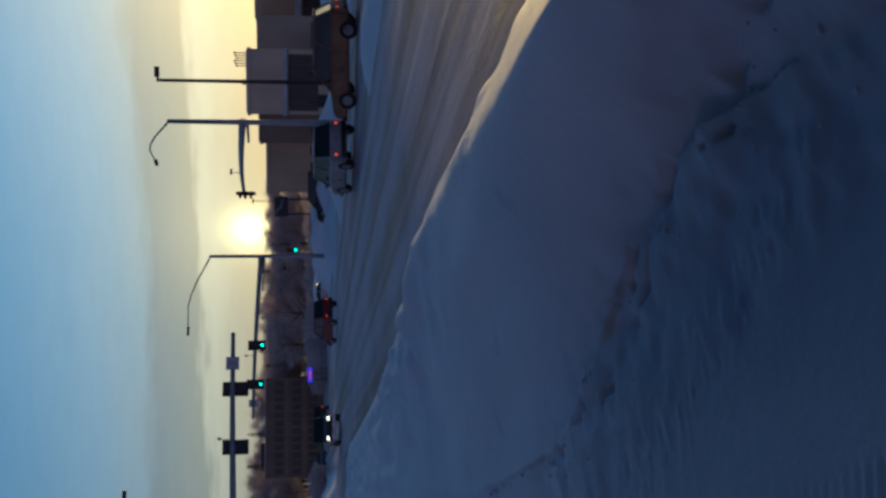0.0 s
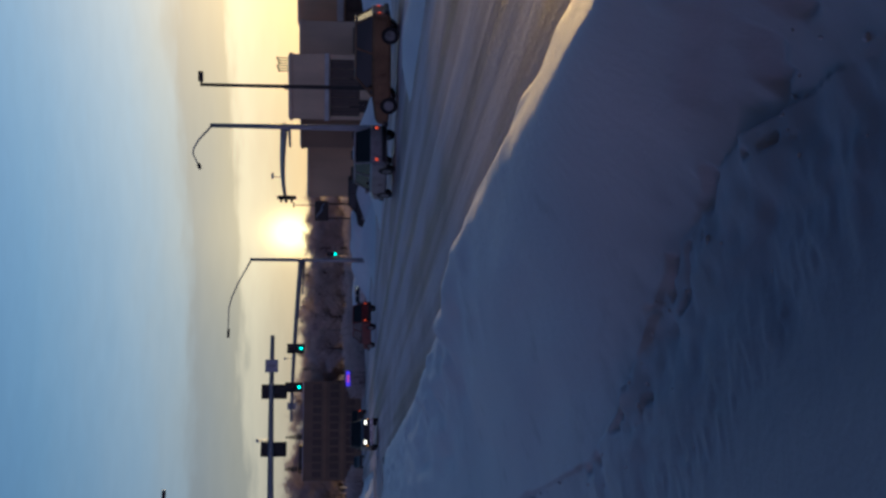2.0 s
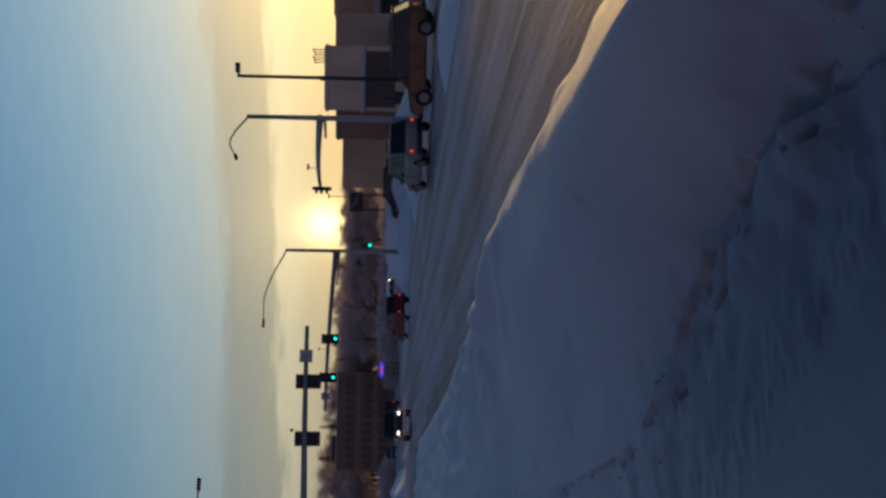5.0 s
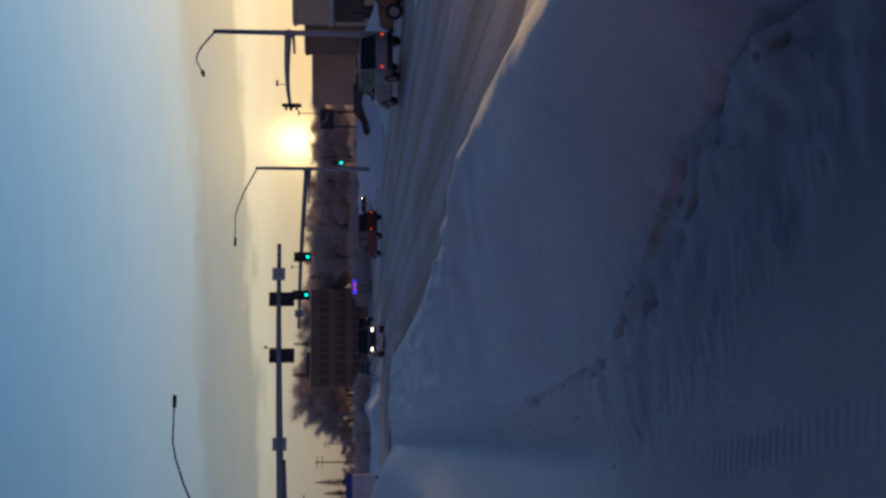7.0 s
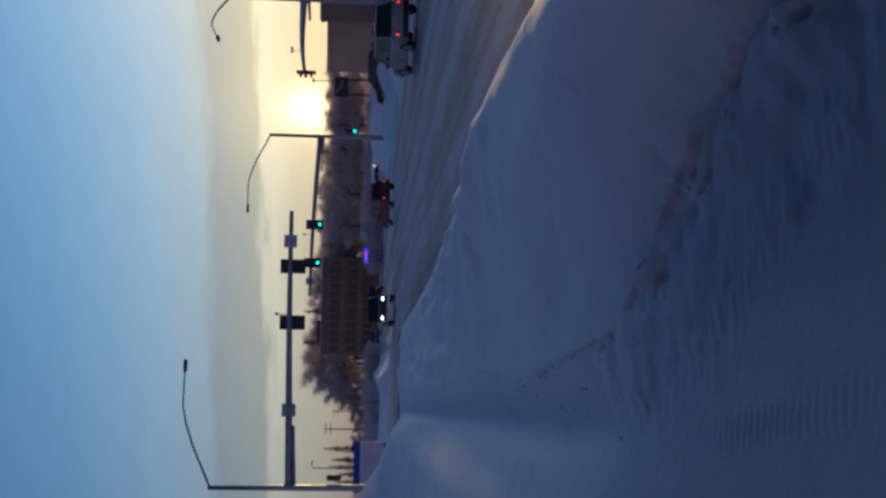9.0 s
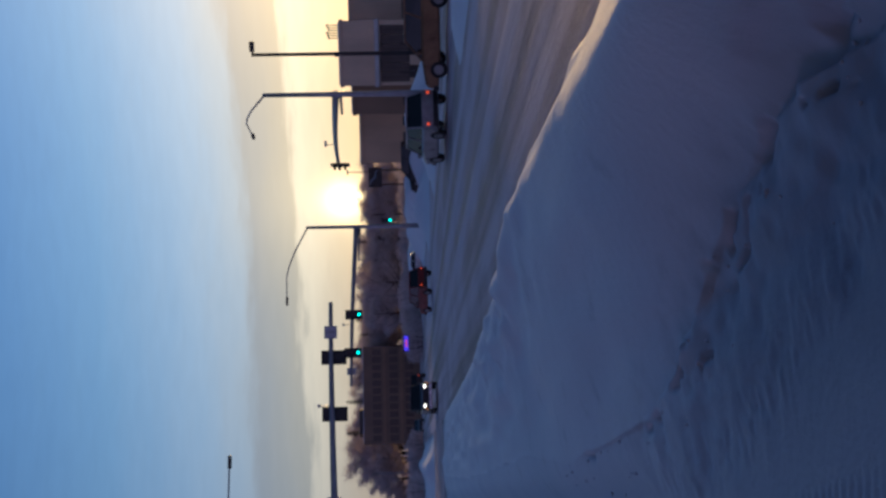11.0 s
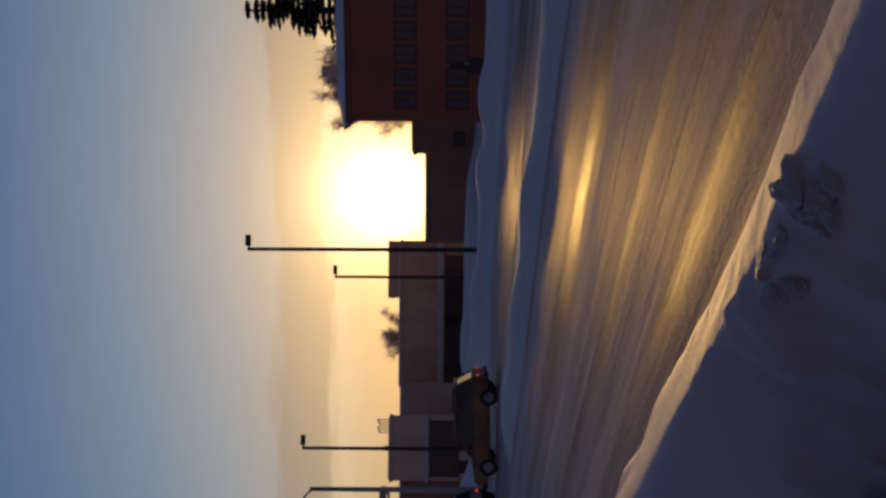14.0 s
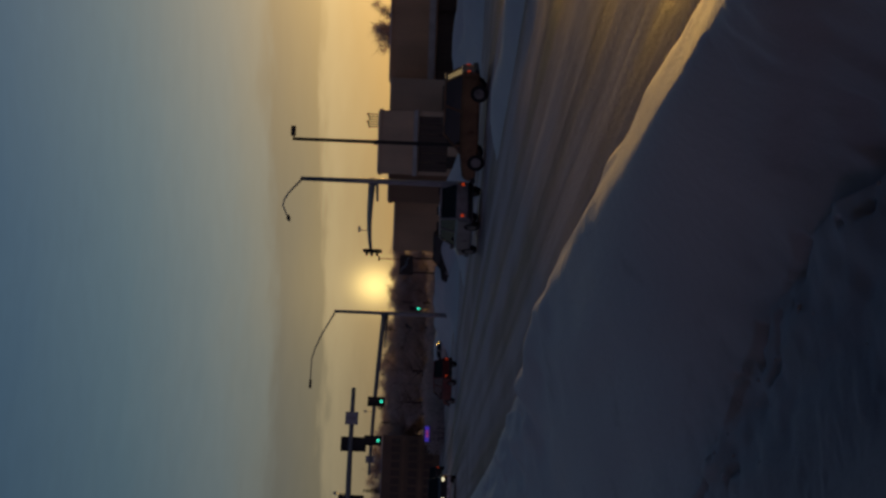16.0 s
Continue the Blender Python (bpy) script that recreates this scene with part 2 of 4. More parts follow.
TAIL_LIT = material("lit_tail_lamp", (0.5, 0.02, 0.01), 0.3, 0, (3, 0.05), (1, 0.05), 0, emit=((1.0, 0.10, 0.03), 0.8))
AMBER_LIT = material("lit_amber_lamp", (0.6, 0.25, 0.03), 0.3, 0, (3, 0.05), (1, 0.05), 0, emit=((1.0, 0.4, 0.05), 1.5))
CHROME = material("dull_chrome", (0.5, 0.5, 0.52), 0.25, 0.9, (10, 0.1), (2, 0.2), 0.03)
WINDOW_GLASS = material("dark_window_glass", (0.11, 0.08, 0.06), 0.5, 0, (2, 0.1), (0.5, 0.2), 0)


# ---- mesh helpers ----
def link_mesh(name, bm, mat, smooth=False):
    me = bpy.data.meshes.new(name)
    bm.to_mesh(me)
    bm.free()
    me.materials.append(mat)
    if smooth:
        me.polygons.foreach_set("use_smooth", [True] * len(me.polygons))
    return new(name, me)


def part(name, bm, mat, parent, label="", smooth=False):
    ob = link_mesh(name, bm, mat, smooth)
    ob.parent = parent
    return tagged(ob, label=label)


def base(name, label, category, m, group="", kind=""):
    e = new(name)
    e.empty_display_size = 0.3
    e.matrix_world = m
    return tagged(e, label, category, group, kind)


def box(bm, x0, y0, z0, x1, y1, z1, bevel=0.0):
    r = bmesh.ops.create_cube(bm, size=1.0, matrix=Matrix.Translation(((x0 + x1) / 2, (y0 + y1) / 2, (z0 + z1) / 2)) @ Matrix.Diagonal((x1 - x0, y1 - y0, z1 - z0, 1)))
    if bevel:
        es = {e for v in r["verts"] for e in v.link_edges}
        bmesh.ops.bevel(bm, geom=list(es), offset=bevel, segments=2, affect="EDGES", profile=0.7)
    return bm


def boxed(*args, **kw):
    return box(bmesh.new(), *args, **kw)


def tube(bm, points, radii, sides=10):
    """A round bar through the points, with a radius at each."""
    points = [Vector(p) for p in points]
    rings = []
    for i, p in enumerate(points):
        d = (points[min(i + 1, len(points) - 1)] - points[max(i - 1, 0)]).normalized()
        a = d.cross(Vector((0, 0, 1)) if abs(d.z) < 0.9 else Vector((1, 0, 0))).normalized()
        b = d.cross(a)
        r = radii[i] if not isinstance(radii, (int, float)) else radii
        rings.append([bm.verts.new(p + (a * math.cos(t) + b * math.sin(t)) * r) for t in (2 * math.pi * k / sides for k in range(sides))])
    for lo, hi in zip(rings, rings[1:]):
        for k in range(sides):
            bm.faces.new((lo[k], lo[(k + 1) % sides], hi[(k + 1) % sides], hi[k]))
    bm.faces.new(rings[0][::-1])
    bm.faces.new(rings[-1])
    return bm


def at_angle(az, dist, z=0.0):
    return Vector((math.sin(radians(az)) * dist, math.cos(radians(az)) * dist, z))


def smooth01(x):
    x = np.clip(x, 0, 1)
    return x * x * (3 - 2 * x)


# ---- ground: one sheet of snow ----
def lattice(shape, seed):
    return np.random.RandomState(seed).rand(*shape)


TABLES = [lattice((256, 256), 11 + k) for k in range(4)]


def waves(x, y, scale, table=0):
    """Smooth value noise, about -0.5 to 0.5."""
    x, y = np.asarray(x) / scale + 50.3, np.asarray(y) / scale + 71.7
    xi, yi = np.floor(x).astype(int), np.floor(y).astype(int)
    fx, fy = smooth01(x - xi), smooth01(y - yi)
    t = TABLES[table]

    def v(i, j):
        return t[i % 256, j % 256]

    return (v(xi, yi) * (1 - fx) + v(xi + 1, yi) * fx) * (1 - fy) + (v(xi, yi + 1) * (1 - fx) + v(xi + 1, yi + 1) * fx) * fy - 0.5


def eased(u, us, vs, over=0.45):
    """A smooth curve through stops: linear runs, averaged over a short stretch."""
    return sum(np.interp(u + over * k, us, vs) for k in (-1, -0.67, -0.33, 0, 0.33, 0.67, 1)) / 7


def bank(s, u, s0, half, high, u0, u1, fade=3.0):
    """A ploughed ridge along the road."""
    prof = np.exp(-(((s - s0 - 0.5 * waves(u, 0 * u, 5, 2)) / half) ** 2))
    ends = smooth01((u - u0) / fade) * smooth01((u1 - u) / fade)
    return high * prof * ends * (1 + 0.5 * waves(s, u, 2.5, 1))


def heap(s, u, s0, u0, rs, ru, high):
    q = ((s - s0) / rs) ** 2 + ((u - u0) / ru) ** 2
    return high * np.exp(-q * 1.3) * (1 + 0.35 * waves(s, u, 1.6, 3))


def height(s, u):
    s, u = np.asarray(s, float), np.asarray(u, float)
    crest = eased(u, [-6, 1.5, 2.1, 2.5, 2.8, 3.3, 4.3, 6.5, 9.4, 11.4, 13.7, 22, 30, 60], [2.15, 2.24, 2.23, 2.19, 2.13, 2.14, 2.22, 2.42, 2.5, 2.25, 2.06, 2.05, 1.9, 1.6], 0.3)
    ridge = crest + 0.16 * waves(u, s * 0, 1.3, 1) + 0.08 * waves(u, s * 0, 0.6, 2) + 0.03 * waves(u, s * 0, 0.26, 0)
    mean_top = eased(u, [9, 13, 18, 25, 40], [0.80, 0.72, 0.56, 0.34, 0.16]) + 0.06 * np.exp(-(((u - 3.8) / 1.3) ** 2))
    ragged = 0.3 + 0.7 * smooth01((u - 5) / 2)
    top = mean_top + 0.09 * ragged * waves(u, s * 0, 1.9, 3) + 0.035 * ragged * waves(u, s * 0, 0.5, 0) + 0.012 * waves(u, s, 0.2, 1)
    toe = eased(u, [-6, 2, 3.0, 3.5, 4.4, 5, 5.7, 6.65, 10.3, 14, 22, 30, 60], [1.2, 1.25, 1.35, 1.45, 1.25, 1.0, 0.5, 0.2, -0.1, 0.0, -0.3, -0.6, -1.0])
    rest = toe
    toe = toe + (0.34 * waves(u, s, 0.9, 0) + 0.20 * waves(u, s, 0.33, 1) + 0.07 * waves(u, s, 0.12, 2)) * (0.12 + 0.88 * smooth01((7.5 - u) / 2.5))
    far = smooth01((58 - u) / 6)
    # towards the road: a steep, ploughed face
    right = top * (1 - smooth01((s - ridge) / (0.75 + 0.5 * smooth01((u - 10) / 6) + 0.2 * waves(u, s, 0.8, 2)))) - 0.12 * smooth01((s - ridge - 0.4) / 0.6)
    # towards the walk: a long smooth drift that breaks off here and there at its toe
    flat = eased(u, [0, 2, 3, 4, 6, 9, 12, 14, 20], [0.20, 0.22, 0.28, 0.30, 0.34, 0.28, 0.18, 0.08, 0.05])
    swell = eased(u, [0, 2.5, 3.4, 4.5, 6, 8.5], [0.02, 0.03, 0.05, 0.075, 0.08, 0.055])
    f = np.clip((crest - s - flat) / np.maximum(crest - rest - flat, 0.3), 0, 1)
    lip = 0.265 + 0.012 * smooth01(2.2 * waves(u, s, 0.7, 3) + 0.45) * smooth01((11 - u) / 3)
    left = mean_top - (mean_top - lip) * (0.30 * f**1.4 + 0.70 * smooth01(f * 0.97)) + 0.06 * waves(s, u, 1.6, 1) * f * (1 - f) * 4 * np.clip((crest - rest) / 2.2, 0.15, 1)
    wide_k = np.clip((crest - rest) / 2.2, 0.15, 1)
    left = left + wide_k * (0.006 * waves(s, u, 0.3, 2) * smooth01(f * 3) + 0.025 * waves(s, u, 0.9, 0) * f)
    left = left + 0.03 * waves(s, u, 0.75, 1) * smooth01(1.3 - 1.6 * f) * smooth01(f * 6) * wide_k + 0.012 * waves(s, u, 0.4, 3) * smooth01(f * 6) * (1 - f) * wide_k
    left = left + (top - mean_top) * np.exp(-np.clip(crest - s, 0, 9) / 0.12)
    # the top leans towards the road, and the wind has combed the slope
    left = left + swell * np.clip((crest - s) / flat, 0, 1) * (1 - smooth01(1.4 * f))
    comb = waves(s, u * 0.16, 0.34, 3) + 0.6 * waves(s + 0.05 * u, u * 0.22, 0.8, 2)
    left = left + (0.05 + 0.09 * smooth01((u - 7) / 4)) * comb * smooth01(f * 4) * smooth01((1 - f) * 3) * wide_k
    # a broken crust edge runs down from the heap to the toe
    rim = np.interp(u, [2.6, 2.72, 2.97, 3.3, 3.55, 3.9], [1.78, 1.75, 1.68, 1.65, 1.63, 1.56]) + 0.05 * waves(u, s * 0, 0.3, 1)
    broken = smooth01((u - 2.45) / 0.2) * smooth01((4.0 - u) / 0.5)
    left = left - broken * (0.075 * smooth01((rim - s) / 0.035) * smooth01((s - rim + 0.6) / 0.5) - 0.015 * np.exp(-(((s - rim - 0.02) / 0.035) ** 2)))
    heaped = np.exp(-(((s - 1.74) / 0.22) ** 2) - (((u - 2.65) / 0.6) ** 2))
    left = left + heaped * (0.04 + 0.06 * waves(s, u, 0.2, 3) + 0.06 * waves(s, u, 0.09, 1))
    below = s < rest
    gap = np.clip(rest - s, 0, 9)
    rough = smooth01(1.3 - gap / 0.8)
    floor = 0.13 + 0.13 * np.exp(-gap / 0.55) + rough * (0.025 * waves(s, u, 0.10, 1) + 0.045 * waves(s, u, 0.22, 2) + 0.07 * waves(s, u, 0.5, 3)) * smooth01((8.5 - u) / 3)
    floor = floor + 0.03 * waves(s, u, 1.5, 0) + 0.012 * waves(s, u, 0.3, 3)
    hollow = -0.17 - 0.0375 * u
    floor = floor - 0.20 * np.exp(-(((s - hollow) / 0.27) ** 2)) * smooth01((u - 5) / 4)
    # a line of footprints beside the drift
    steps = eased(u, [2.0, 3.0, 3.6, 4.3, 4.8, 6.0, 9.0], [1.45, 1.06, 0.76, 0.47, 0.15, -0.2, -0.35])
    floor = floor + np.exp(-(((s - steps) / 0.20) ** 2)) * (0.014 * waves(s, u * 1.6, 0.17, 2) + 0.014 * waves(s, u * 1.6, 0.07, 0)) * smooth01((9 - u) / 4)
    # a tyre's tread marks in the walk
    row = s - 0.45 + 0.164 * u
    pads = np.sin(u * 2 * math.pi / 0.075 + np.where(row > 0, 1.6, 0) + 10 * np.abs(row))
    tread = np.exp(-((row / 0.075) ** 6)) * smooth01((6.0 - u) / 2) * 0.0055 * pads * smooth01(0.8 + 1.0 * waves(s, u, 0.35, 1))
    floor = floor + np.where(u > 2.0, tread, 0)
    # cracks where crust broke off the drift
    crack = 0.12 * smooth01(3.5 * waves(u, s, 0.42, 2) + 0.1) * smooth01(4 * waves(u, s, 0.09, 0) + 0.5) * smooth01((11 - u) / 3)
    second = toe - 0.17 + 0.2 * waves(u, s, 0.5, 3)
    cuts = crack * np.exp(-(((s - toe) / np.where(s > toe, 0.018, 0.05)) ** 2))
    cuts = cuts + 0.08 * smooth01(3.2 * waves(u, s, 0.4, 1) - 0.1) * smooth01(4 * waves(u, s, 0.08, 3) + 0.3) * np.exp(-(((s - second) / 0.026) ** 2)) * smooth01((7 - u) / 3)
    scab = smooth01(1.2 - np.abs(s - rest + 0.1) / 0.4) * smooth01((8.5 - u) / 3)
    lumpy = 0.5 * scab * (0.05 * np.clip(waves(s, u, 0.16, 1), 0, 1) + 0.04 * waves(s, u, 0.35, 2))
    # the crust has split along the slope above the toe, near the heap
    split = eased(u, [2.0, 2.9, 3.45, 3.9], [1.63, 1.57, 1.50, 1.38], 0.15) + 0.10 * waves(u, s, 0.35, 1) + 0.04 * waves(u, s, 0.1, 2)
    pits = smooth01(4 * waves(u, s, 0.16, 3) + 0.45) * smooth01((u - 2.0) / 0.3) * smooth01((4.0 - u) / 0.4)
    left = left - 0.09 * pits * np.exp(-(((s - split) / np.where(s > split, 0.016, 0.045)) ** 2))
    left = left - cuts + lumpy
    floor = floor - cuts + lumpy
    near = np.where(s > ridge, right, np.where(below, floor, left))
    # clods thrown up along the crest
    clods = np.clip(0.5 + 0.9 * waves(u, s, 0.75, 1) + 0.3 * waves(s, u, 0.28, 2) + 0.15 * waves(s, u, 0.12, 3), 0, 1.3) * smooth01((14 - u) / 4) * (0.15 + 0.85 * smooth01((u - 4.2) / 2))
    near = near + 0.075 * clods * np.exp(-(((s - ridge + 0.24) / 0.17) ** 2))
    # further on the crest is low and broken into wind-combed tongues
    tongues = smooth01((u - 7) / 4) * smooth01((32 - u) / 8) * np.exp(-(((s - ridge + 0.45) / 0.6) ** 2))
    near = near + tongues * (0.20 * waves(s + 0.12 * u, u * 0.3, 0.42, 1) + 0.12 * waves(s + 0.1 * u, u * 0.45, 0.2, 2))
    near = near * far + (-0.12) * (1 - far)
    # second drift beyond the walk
    edge = hollow - 0.22 + 0.25 * waves(u, s * 0, 3, 2)
    drift = smooth01((edge - s) / 0.95) * (0.33 + 0.18 * waves(s, u, 3.2, 1)) * smooth01((u - 5) / 8) * far
    z = near + drift
    wide = s > 2.6
    z = np.where(wide & (s > 3.4), -0.12, z)
    for args in ((14.0, 1.0, 0.45, -40, 33.0), (29.0, 1.6, 0.9, -60, 57), (24.5, 1.8, 1.1, 88, 420), (27.0, 2.5, 1.6, 84, 300), (-0.8, 1.4, 0.9, 88, 420)):
        z = z + bank(s, u, *args)
    for args in ((23.0, 64.0, 4.0, 3.4, 2.0), (25.5, 52.0, 3.0, 5.0, 1.0), (30.0, 57.0, 8.0, 2.6, 1.2), (42.0, 58.0, 9.0, 2.6, 1.2), (21.5, 84, 3, 4, 1.4), (-7.0, 52.0, 2.6, 4.0, 1.5), (-11.5, 50.0, 4, 4, 1.9), (-4.5, 42.0, 2.2, 6, 0.9)):
        z = z + heap(s, u, *args)
    lot = ((s > 30) | ((s < -2) & (u > 60)) | (u > 60) & (s > 27.5))
    z = z + np.where(lot, 0.10, 0) * 1.0
    rise = smooth01((np.hypot(s, u) - 40) / 60)
    return z + 0.10 * rise * waves(s, u, 14, 0)


def spaced(stops):
    """Grid lines: (from, to, step) runs."""
    out = []
    for a, b, step in stops:
        out.extend(np.arange(a, b - 1e-6, step))
    return np.array(out + [stops[-1][1]])


def ground():
    ss = spaced([(-2500, -400, 300), (-400, -80, 40), (-80, -20, 4), (-20, -6, 0.5), (-6, -2, 0.16), (-2, -0.5, 0.04), (-0.5, 0.0, 0.02), (0.0, 1.9, 0.0125), (1.9, 3.6, 0.03), (3.6, 12, 0.4), (12, 34, 0.35), (34, 80, 3), (80, 400, 40), (400, 2500, 300)])
    uu = spaced([(-2500, -400, 300), (-400, -40, 40), (-40, -6, 2), (-6, 1.4, 0.2), (1.4, 2.2, 0.03), (2.2, 5.6, 0.0125), (5.6, 7, 0.02), (7, 9, 0.04), (9, 18, 0.09), (18, 40, 0.25), (40, 100, 0.5), (100, 300, 5), (300, 700, 50), (700, 3500, 400)])
    S, U = np.meshgrid(ss, uu)
    Z = height(S, U)
    X, Y = S * CT - U * ST, S * ST + U * CT
    n, m = S.shape
    co = np.stack([X, Y, Z], -1).reshape(-1, 3)
    i = np.arange(n * m).reshape(n, m)
    q = np.stack([i[:-1, :-1], i[:-1, 1:], i[1:, 1:], i[1:, :-1]], -1).reshape(-1, 4)
    me = bpy.data.meshes.new("ground")
    me.vertices.add(len(co))
    me.vertices.foreach_set("co", co.ravel())
    me.loops.add(q.size)
    me.loops.foreach_set("vertex_index", q.ravel())
    me.polygons.add(len(q))
    me.polygons.foreach_set("loop_start", np.arange(0, q.size, 4))
    me.polygons.foreach_set("use_smooth", np.ones(len(q), bool))
    me.update(calc_edges=True)
    me.validate()
    rest = np.interp(U, [2, 3.0, 3.5, 4.4, 5, 5.7, 6.65, 10.3, 14, 22], [1.25, 1.35, 1.45, 1.25, 1.0, 0.5, 0.2, -0.1, 0.0, -0.3])
    band = np.exp(-(((S - rest + 0.10) / 0.22) ** 2)) * smooth01((9 - U) / 4)
    grit = np.clip(band * (0.1 + 0.7 * waves(S, U, 0.5, 0) + 0.9 * waves(S, U, 0.10, 3)), 0, 0.4)
    # reaches up the drift: painted shade for the near snow, besides the trodden walk
    lower = rest + 0.45 + 0.3 * smooth01((4.2 - U) / 1.5)
    trod_shade = smooth01((lower - S + 0.25 * waves(S, U, 0.7, 1) + 0.12 * waves(S, U, 0.2, 2)) / 1.1) * smooth01((10 - U) / 6) * (0.72 + 0.28 * smooth01((S + 0.1) / 0.7))
    me.attributes.new("trod_shade", "FLOAT", "POINT").data.foreach_set("value", trod_shade.ravel())
    me.attributes.new("grit", "FLOAT", "POINT").data.foreach_set("value", grit.ravel())
    me.materials.append(SNOW)
    return tagged(new("ground", me), "blue-shaded snow with ploughed banks, drifts and wheel tracks", "snow", kind="structure")


def road_strip(name, label, s_lines, u_lines, along_u=True):
    S, U = np.meshgrid(s_lines, u_lines)
    a, b = (S, U) if along_u else (U, S)
    Z = 0.035 * waves(a, b * 0.02, 0.55, 1) + 0.03 * waves(a, b * 0.012, 1.3, 2) + 0.012 * waves(a, b * 0.1, 0.25, 3) + (0 if along_u else -0.006)
    Z = Z * smooth01((160 - np.hypot(S, U)) / 100)
    n, m = S.shape
    co = np.stack([S * CT - U * ST, S * ST + U * CT, Z], -1).reshape(-1, 3)
    i = np.arange(n * m).reshape(n, m)
    q = np.stack([i[:-1, :-1], i[:-1, 1:], i[1:, 1:], i[1:, :-1]], -1).reshape(-1, 4)
    me = bpy.data.meshes.new(name)
    me.from_pydata(co.tolist(), [], q.tolist())
    me.polygons.foreach_set("use_smooth", np.ones(len(q), bool))
    uv = me.uv_layers.new(name="road")
    flat = np.stack([a, b], -1).reshape(-1, 2)[q.ravel()]
    uv.data.foreach_set("uv", flat.ravel())
    me.materials.append(ROAD)
    return tagged(new(name, me), label, "road", kind="structure")


ground()
road_strip("road", "wide street of packed dirty snow with wheel ruts", spaced([(2.2, 30, 0.09)]), spaced([(-60, 0, 4), (0, 40, 0.6), (40, 120, 2), (120, 520, 20)]))
road_strip("road_crossing", "snow-packed cross street at the junction", spaced([(-260, -20, 10), (-20, 2.2, 1)]), spaced([(60, 86, 0.25)]), False)
road_strip("road_side", "snow-packed side street beyond the junction", spaced([(30, 60, 1), (60, 300, 10)]), spaced([(61, 84, 0.25)]), False)

RNG = random.Random(5)


def snow_clod(seed):
    """A broken block of crusted snow, about one unit in radius: flat fracture faces, crumbled skin."""
    rng = random.Random(seed)
    bm = bmesh.new()
    bmesh.ops.create_icosphere(bm, subdivisions=4, radius=1.0)
    cuts = [(Vector((rng.gauss(0, 1), rng.gauss(0, 1), rng.gauss(0, 0.8))).normalized(), rng.uniform(0.5, 0.85)) for _ in range(9)]
    off = Vector((seed * 3.1, seed * 1.7, 0))
    for v in bm.verts:
        co = v.co.copy()
        for n, d in cuts:
            over = co.dot(n) - d
            if over > 0:
                co -= n * over
        k = 1 + 0.22 * noise.noise(co * 1.7 + off) + 0.16 * noise.noise(co * 4.5 + off) + 0.08 * noise.noise(co * 11 + off)
        v.co = Vector((co.x * k * 1.15, co.y * k, co.z * k * 0.8))
    return bm


def clods():
    """Lumps that the plough broke off, along the toe of the drift and on its top."""
    shapes = []
    for k in range(5):
        bm = snow_clod(k + 2)
        me = bpy.data.meshes.new("snow_lump")
        bm.to_mesh(me)
        bm.free()
        # lumps carry part of the painted shade, to blend with the snow round them
        me.attributes.new("trod_shade", "FLOAT", "POINT").data.foreach_set("value", [0.3] * len(me.vertices))
        me.materials.append(SNOW)
        shapes.append(me)
    spots = []
    for _ in range(70):
        u = RNG.uniform(2.4, 11)
        toe = float(np.interp(u, [2, 3.5, 4.4, 5, 5.7, 6.65, 10.3, 14], [1.65, 1.5, 1.25, 1.0, 0.5, 0.2, -0.1, 0.0]))
        spots.append((toe - abs(RNG.gauss(0.05, 0.28)), u, RNG.choice((0.006, 0.007, 0.009, 0.012, 0.018))))
    spots += [(1.86, 2.61, 0.075), (1.77, 2.69, 0.065), (1.77, 2.59, 0.050), (1.92, 2.30, 0.070), (1.84, 2.36, 0.080), (1.86, 2.24, 0.070), (1.94, 2.25, 0.055), (1.81, 2.27, 0.060), (1.85, 2.16, 0.050), (1.87, 2.48, 0.050)]
    for s, u, r in spots:
        ob = new("snow_lump", RNG.choice(shapes))
        x, y = road_xy(s, u)
        ob.matrix_world = pose(x, y, float(height(s, u)) + r * (0.3 if r < 0.03 else -0.25), RNG.uniform(-25, 25), RNG.uniform(-25, 25), RNG.uniform(0, 360)) @ Matrix.Scale(r, 4)
        tagged(ob, "broken lump of ploughed snow on the snowbank", "snow lump", "ploughed snow lumps")


clods()


